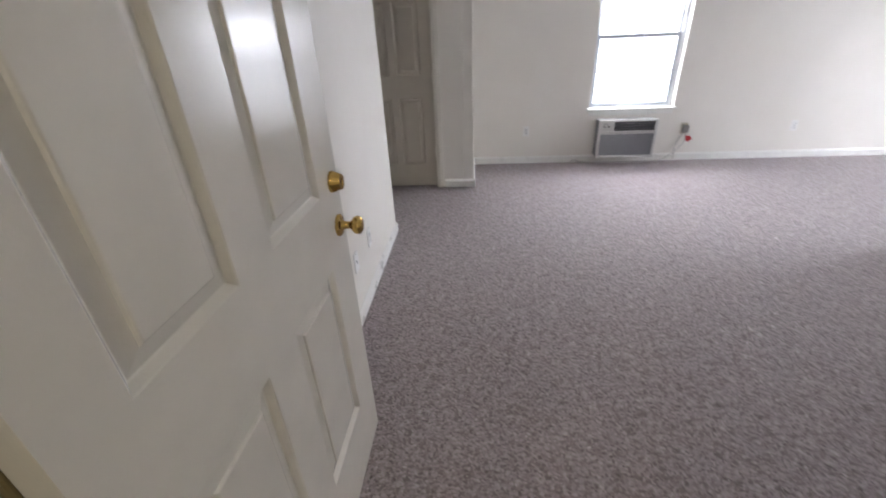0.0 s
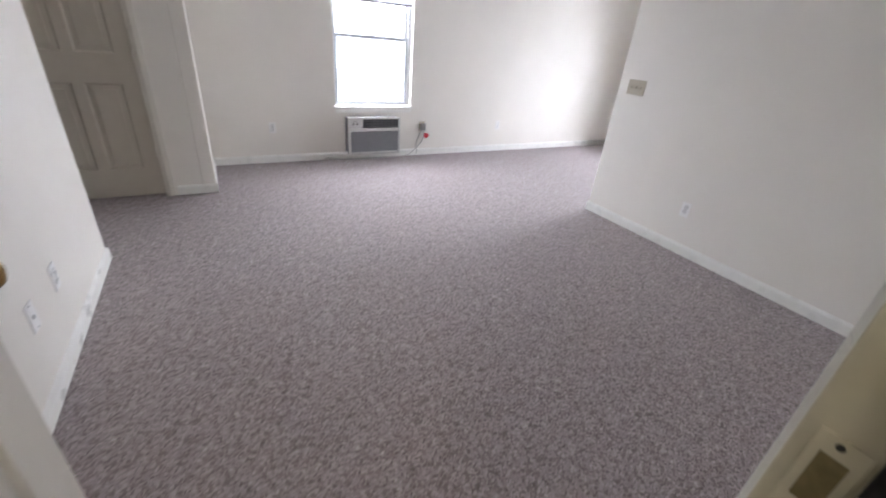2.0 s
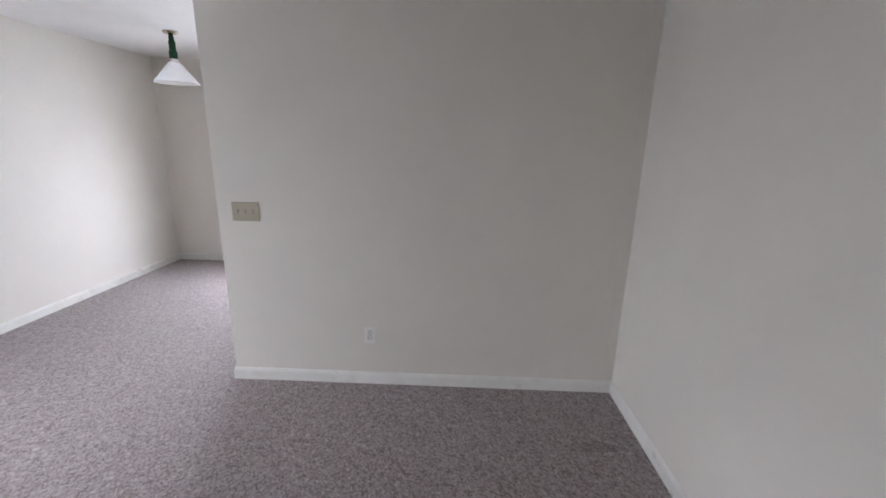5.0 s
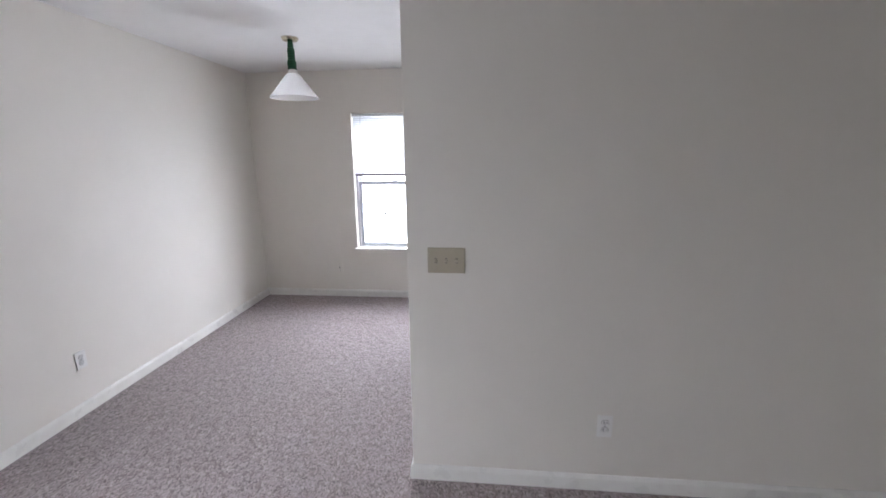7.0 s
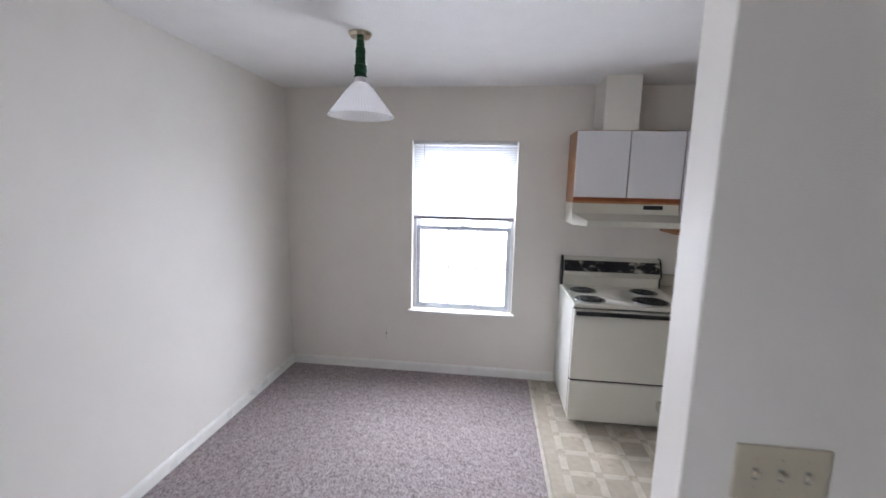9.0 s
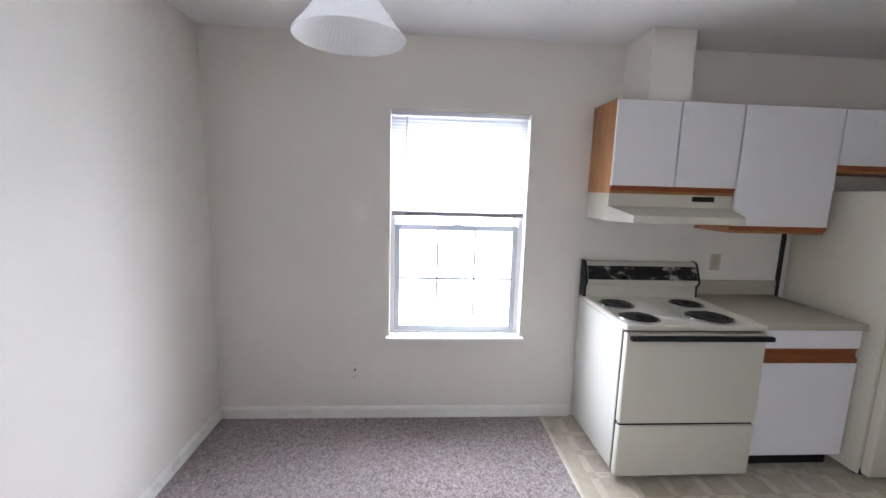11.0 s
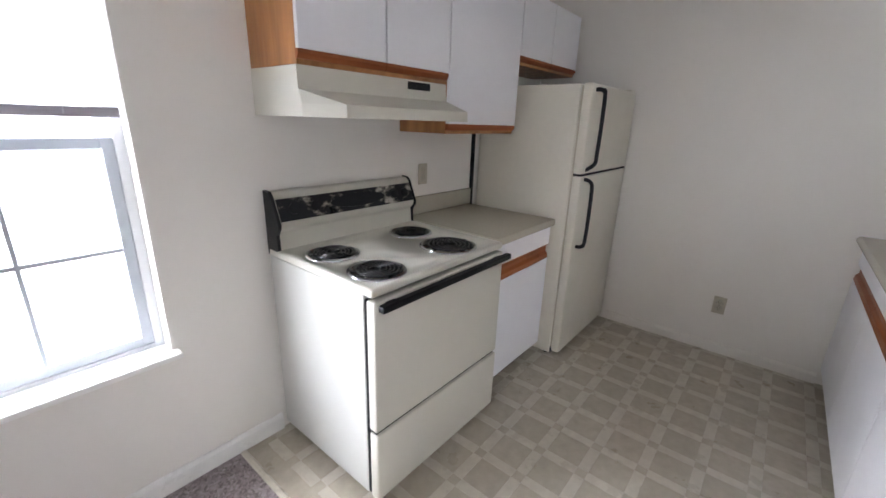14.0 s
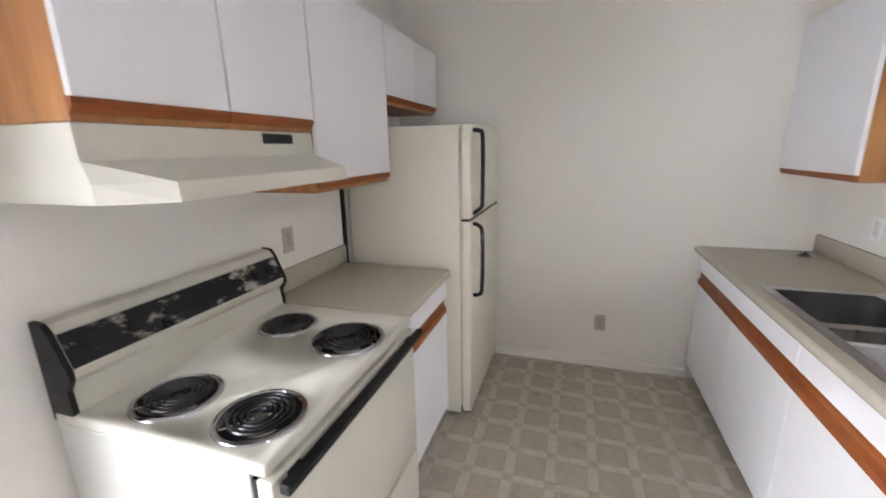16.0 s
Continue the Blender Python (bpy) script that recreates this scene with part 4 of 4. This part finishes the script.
wall_cabinet(-0.726, -0.062, 1.335, 2.100, (-0.726, -0.062), "white wall cabinet with oak side above the sink counter", 0.367, 0.12, -1, 0.03)

hood = thing("range_hood", (-1.915, 2.5, 1.405), "almond metal range hood under the wall cabinet", "range hood")


def hood_shell():
    """Plan outlines at four heights, from the top down; the front corners are cut back towards the lip."""
    bm = bmesh.new()
    xa, xb, yb = -2.2935, -1.537, Y_N - 0.001
    levels = ((1.565, 2.366, 2.366, 0.0, 0.0), (1.492, 2.362, 2.362, 0.0, 0.0), (1.447, 2.225, 2.345, 0.085, 0.02), (1.406, 2.222, 2.345, 0.083, 0.02))
    outer = []
    for z, yf, yc, cl, cr in levels:
        outer.append([bm.verts.new(p) for p in ((xa, yb, z), (xa, yc, z), (xa + cl + 0.001, yf, z), (xb - cr - 0.001, yf, z), (xb, yc, z), (xb, yb, z))])
    for a, b in zip(outer, outer[1:]):
        for k in range(5):
            bm.faces.new((a[k], a[k + 1], b[k + 1], b[k]))
    bm.faces.new(outer[0])
    low = [bm.verts.new((v.co.x + (0.006 if v.co.x < -1.9 else -0.006), v.co.y + (0.006 if v.co.y < 2.6 else 0.0), 1.407)) for v in outer[-1]]
    up = [bm.verts.new((v.co.x, max(v.co.y, 2.26), 1.440)) for v in low]
    for a, b in ((outer[-1], low), (low, up)):
        for k in range(5):
            bm.faces.new((a[k], a[k + 1], b[k + 1], b[k]))
    bm.faces.new(up)
    bmesh.ops.remove_doubles(bm, verts=bm.verts, dist=0.0005)
    bmesh.ops.recalc_face_normals(bm, faces=bm.faces)
    return bm


part("shell", hood_shell(), ENAMEL, hood)
part("filter", box(-2.15, -1.68, 2.41, 2.62, 1.428, 1.4395), STEEL, hood, "grey mesh grease filter")
part("control_plate", box(-1.790, -1.655, 2.3600, 2.3645, 1.528, 1.558, 0.001), BLACK, hood, "small black control plate")
for x in (-1.755, -1.695):
    part("rocker", box(x - 0.014, x + 0.014, 2.3575, 2.3598, 1.536, 1.550, 0.001), BLACK, hood)

structure("vent_chase", box(-2.118, -1.872, 2.36, Y_N, 2.0915, CEIL, 0.003), WALL, "boxed-in duct between wall cabinet and ceiling, painted", "duct")


# ---- kitchen: base cabinets, counters, refrigerator ----
def base_cabinet(x0, x1, yf, yb, label, s, doors, top=0.857):
    """s: +1 when the doors look towards -y, -1 towards +y."""
    root = thing("base_cabinet", ((x0 + x1) / 2, yb, 0), label, "cabinet", "kitchen base cabinets")
    ys = sorted((yf + 0.019 * s, yb))
    part("body", box(x0, x1, ys[0], ys[1], 0.10, top), LAMINATE, root)
    if top < 0.85:
        for xa in (x0, x1 - 0.018):
            part("side_panel", box(xa, xa + 0.018, ys[0], ys[1], top + 0.0005, 0.857), LAMINATE, root)
        ya = yf + 0.019 * s
        yc = sorted((ya, ya + 0.012 * s))
        part("front_rail", box(x0 + 0.0185, x1 - 0.0185, yc[0], yc[1], top + 0.0005, 0.857), LAMINATE, root)
    ys = sorted((yf + 0.075 * s, yb))
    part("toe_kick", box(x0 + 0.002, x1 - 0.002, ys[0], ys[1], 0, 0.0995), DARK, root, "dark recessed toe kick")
    for a, b in zip(doors, doors[1:]):
        ye = sorted((yf, yf + 0.0185 * s))
        d = part("door", box(a + 0.0018, b - 0.0018, ye[0], ye[1], 0.105, 0.662, 0.0012), LAMINATE, root, "white laminate door")
        prof = [(yf + 0.0010 * s, 0.6625), (yf + 0.0185 * s, 0.6625), (yf + 0.0185 * s, 0.735), (yf + 0.0150 * s, 0.722), (yf + 0.0150 * s, 0.702), (yf + 0.0035 * s, 0.688)]
        part("pull_rail", extrude(prof, a + 0.0018, b - 0.0018, "x"), OAK_RAIL, d, "oak finger-pull rail")
        w = part("drawer_front", box(a + 0.0018, b - 0.0018, ye[0], ye[1], 0.748, 0.852, 0.0012), LAMINATE, root, "white laminate drawer front")
        prof = [(yf + 0.0030 * s, 0.7475), (yf + 0.0185 * s, 0.7475), (yf + 0.0185 * s, 0.7352), (yf + 0.0110 * s, 0.7352)]
        part("pull_rail", extrude(prof, a + 0.0018, b - 0.0018, "x"), OAK_RAIL, w, "oak finger-pull rail")
    return root


base_cabinet(-1.522, -0.925, 2.062, Y_N, "white laminate base cabinet with drawer and oak pull rail", 1, (-1.522, -0.925))
cnt = thing("countertop", (-1.22, 2.36, 0.857), "beige laminate countertop with backsplash beside the range", "countertop")
part("top", box(-1.524, -0.918, 2.040, Y_N - 0.001, 0.8575, 0.897, 0.007, 3), COUNTER, cnt, "", 40)
part("backsplash", box(-1.524, -0.918, Y_N - 0.021, Y_N - 0.001, 0.8975, 0.997, 0.004), COUNTER, cnt, "", 40)

SX0, SX1 = -2.25, -0.062
base_cabinet(-1.268, SX1, 0.692, 0.12, "white laminate sink base cabinet with oak pull rail", -1, (-1.268, -0.665, SX1), 0.70)
base_cabinet(SX0 + 0.015, -1.270, 0.692, 0.12, "white laminate base cabinet with oak pull rail", -1, (SX0 + 0.015, -1.75, -1.270), 0.70)
cnt = thing("countertop", (-1.2, 0.42, 0.857), "beige laminate sink countertop with backsplash", "countertop")
BX0, BX1, BY0, BY1 = -1.64, -0.835, 0.20, 0.655
part("top", wall_mesh("z", 0.8575, 0.897, SX0, SX1, 0.121, 0.716, [(BX0, BX1, BY0, BY1)]), COUNTER, cnt)
part("front_edge", lathe([(0, 0), (0.0195, 0), (0.0195, SX1 - SX0), (0, SX1 - SX0)], (SX0, 0.7115, 0.8773), "x", 20), COUNTER, cnt, "", 40)
part("backsplash", box(SX0, SX1, 0.121, 0.141, 0.8975, 0.997, 0.004), COUNTER, cnt, "", 40)

sink = thing("sink", ((BX0 + BX1) / 2, 0.42, 0.897), "double-bowl stainless steel sink set in the counter", "sink")
bm = bmesh.new()
zt = 0.9005
rim = 0.028
mx = -1.237
for a in ((BX0 - 0.012, BX1 + 0.012, BY0 - 0.012, BY0 + 0.085), (BX0 - 0.012, BX1 + 0.012, BY1 - rim, BY1 + 0.012), (BX0 - 0.012, BX0 + rim, BY0 + 0.085, BY1 - rim),
          (BX1 - rim, BX1 + 0.012, BY0 + 0.085, BY1 - rim), (mx - 0.022, mx + 0.022, BY0 + 0.085, BY1 - rim)):
    add_box(bm, a[0], a[1], a[2], a[3], 0.8972, zt, 0.001, 1)
part("rim", bm, STEEL, sink)
for a, b in ((BX0 + rim, mx - 0.022), (mx + 0.022, BX1 - rim)):
    pb = bmesh.new()
    add_box(pb, a, b, BY0 + 0.085, BY1 - rim, 0.72, zt - 0.001)
    top = [f for f in pb.faces if f.normal.z > 0.9]
    bmesh.ops.delete(pb, geom=top, context="FACES_ONLY")
    es = [e for e in pb.edges if not any(abs(v.co.z - (zt - 0.001)) < 1e-4 for v in e.verts) or abs(e.verts[0].co.z - e.verts[1].co.z) > 0.1]
    bmesh.ops.bevel(pb, geom=es, offset=0.045, segments=5, affect="EDGES", profile=0.5)
    bmesh.ops.reverse_faces(pb, faces=pb.faces)
    bowl = part("bowl", pb, STEEL, sink, "", 50)
    part("drain", lathe([(0.057, 0.7215), (0.050, 0.724), (0.038, 0.7205), (0, 0.7205)], ((a + b) / 2, 0.44, 0.0), "z", 28), CHROME, bowl)
st = thing("sink_strainer", (-0.20, 0.235, 0.897), "small dark sink strainer lying on the counter", "strainer")
part("rim", lathe([(0, 0.8975), (0.030, 0.8975), (0.040, 0.906), (0.044, 0.909), (0.038, 0.909), (0.028, 0.902), (0, 0.902)], (-0.20, 0.235, 0), "z", 28), STEEL, st, "", 40)
part("stopper", lathe([(0, 0.902), (0.018, 0.902), (0.020, 0.910), (0.006, 0.914), (0.006, 0.922), (0, 0.922)], (-0.20, 0.235, 0), "z", 20), BLACK, st, "", 40)


def refrigerator():
    x0, x1, yf, yb, zt = -0.868, -0.100, 1.945, 2.635, 1.617
    root = thing("refrigerator", ((x0 + x1) / 2, (yf + yb) / 2, 0), "almond top-freezer refrigerator with black handles", "refrigerator")
    part("cabinet", box(x0, x1, yf + 0.062, yb, 0.02, zt, 0.006, 3), FRIDGE, root, "", 40)
    part("gasket", box(x0 + 0.012, x1 - 0.012, yf + 0.050, yf + 0.0618, 0.06, zt - 0.01), PLATE, root)
    part("kick_grille", box(x0 + 0.01, x1 - 0.01, yf + 0.055, yf + 0.0618, 0.02, 0.058), BLACK, root)
    for x in (x0 + 0.04, x1 - 0.04):
        for y in (yf + 0.1, yb - 0.05):
            part("foot", lathe([(0, 0), (0.018, 0), (0.016, 0.0205), (0, 0.0205)], (x, y, 0), "z", 10), BLACK, root)
    for nm, z0, z1, hz0, hz1 in (("freezer_door", 1.152, zt + 0.004, 1.172, 1.590), ("fridge_door", 0.040, 1.140, 0.730, 1.122)):
        d = part(nm, box(x0 - 0.002, x1 + 0.002, yf, yf + 0.0495, z0, z1, 0.012, 4), FRIDGE, root, "", 40)
        xh = x0 + 0.055
        y1 = yf - 0.048
        if nm == "freezer_door":
            pts = [(xh, yf + 0.004, hz1), (xh, yf - 0.030, hz1 - 0.004), (xh, y1, hz1 - 0.040), (xh, y1, hz0 + 0.09), (xh, y1 + 0.008, hz0 + 0.035), (xh, yf + 0.004, hz0)]
        else:
            pts = [(xh, yf + 0.004, hz1), (xh, yf - 0.030, hz1 - 0.010), (xh, y1, hz1 - 0.060), (xh, y1, hz0 + 0.05), (xh, yf - 0.030, hz0 + 0.006), (xh, yf + 0.004, hz0)]
        hb = tube(smooth_path(pts, 6), 0.011, 8)
        part("handle", hb, BLACK, d, "long black plastic handle", 50)
    part("hinge_strip", box(x0 + 0.004, x1 - 0.004, yf + 0.004, yf + 0.049, 1.1405, 1.1515), DARK, root)
    part("hinge_cover", box(x1 - 0.09, x1 - 0.01, yf + 0.01, yf + 0.09, zt + 0.0045, zt + 0.018, 0.004), FRIDGE, root)
    return root


refrigerator()
# added strip: the narrow gap's shadow as a dark colour on the wall
structure("corner_strip", box(-0.912, -0.884, Y_N - 0.012, Y_N - 0.001, 0.0, 1.345), DARK, "dark strip standing in for the shadow gap between counter and refrigerator", "trim")

stain = thing("carpet_stain", (-0.27, -0.53, 0.0), "faint brown worn patch in the carpet", "stain")
pb = bmesh.new()
vs = []
for k in range(28):
    a = 2 * math.pi * k / 28
    r = 1 + 0.22 * noise.noise(Vector((math.cos(a) * 2, math.sin(a) * 2, 0.4)))
    vs.append(pb.verts.new((-0.27 + 0.16 * r * math.cos(a), -0.525 + 0.035 * r * math.sin(a), 0.0012)))
pb.faces.new(vs)
part("patch", pb, STAINED, stain)

# ---- vinyl pieces ----
PITCH, STRIP = 0.192, 0.045
OX, OY = -0.085, 1.68
SQ = PITCH - STRIP
me_sq = mesh_of("tile", box(-SQ / 2 + 0.0003, SQ / 2 - 0.0003, -SQ / 2 + 0.0003, SQ / 2 - 0.0003, -0.0032, -0.0004, 0.0006, 1), VINYL)
me_sx = mesh_of("band", box(-SQ / 2 + 0.0003, SQ / 2 - 0.0003, -STRIP / 2 + 0.0003, STRIP / 2 - 0.0003, -0.0032, 0.0, 0.0006, 1), VINYL_STRIP)
me_sy = mesh_of("band", box(-STRIP / 2 + 0.0003, STRIP / 2 - 0.0003, -SQ / 2 + 0.0003, SQ / 2 - 0.0003, -0.0032, 0.0, 0.0006, 1), VINYL_STRIP)
for i in range(-13, 1):
    for j in range(-9, 6):
        cx, cy = OX + i * PITCH, OY + j * PITCH
        for nm, me, x, y, hx, hy in (("tile", me_sq, cx + PITCH / 2, cy + PITCH / 2, SQ / 2, SQ / 2), ("band", me_sx, cx + PITCH / 2, cy, SQ / 2, STRIP / 2), ("band", me_sy, cx, cy + PITCH / 2, STRIP / 2, SQ / 2)):
            if x - hx < -2.50 or x + hx > -0.03 or y - hy < 0.10 or y + hy > Y_N + 0.05:
                continue
            ob = new(nm, me)
            ob.location = (x, y, 0)
            ob.parent = vinyl
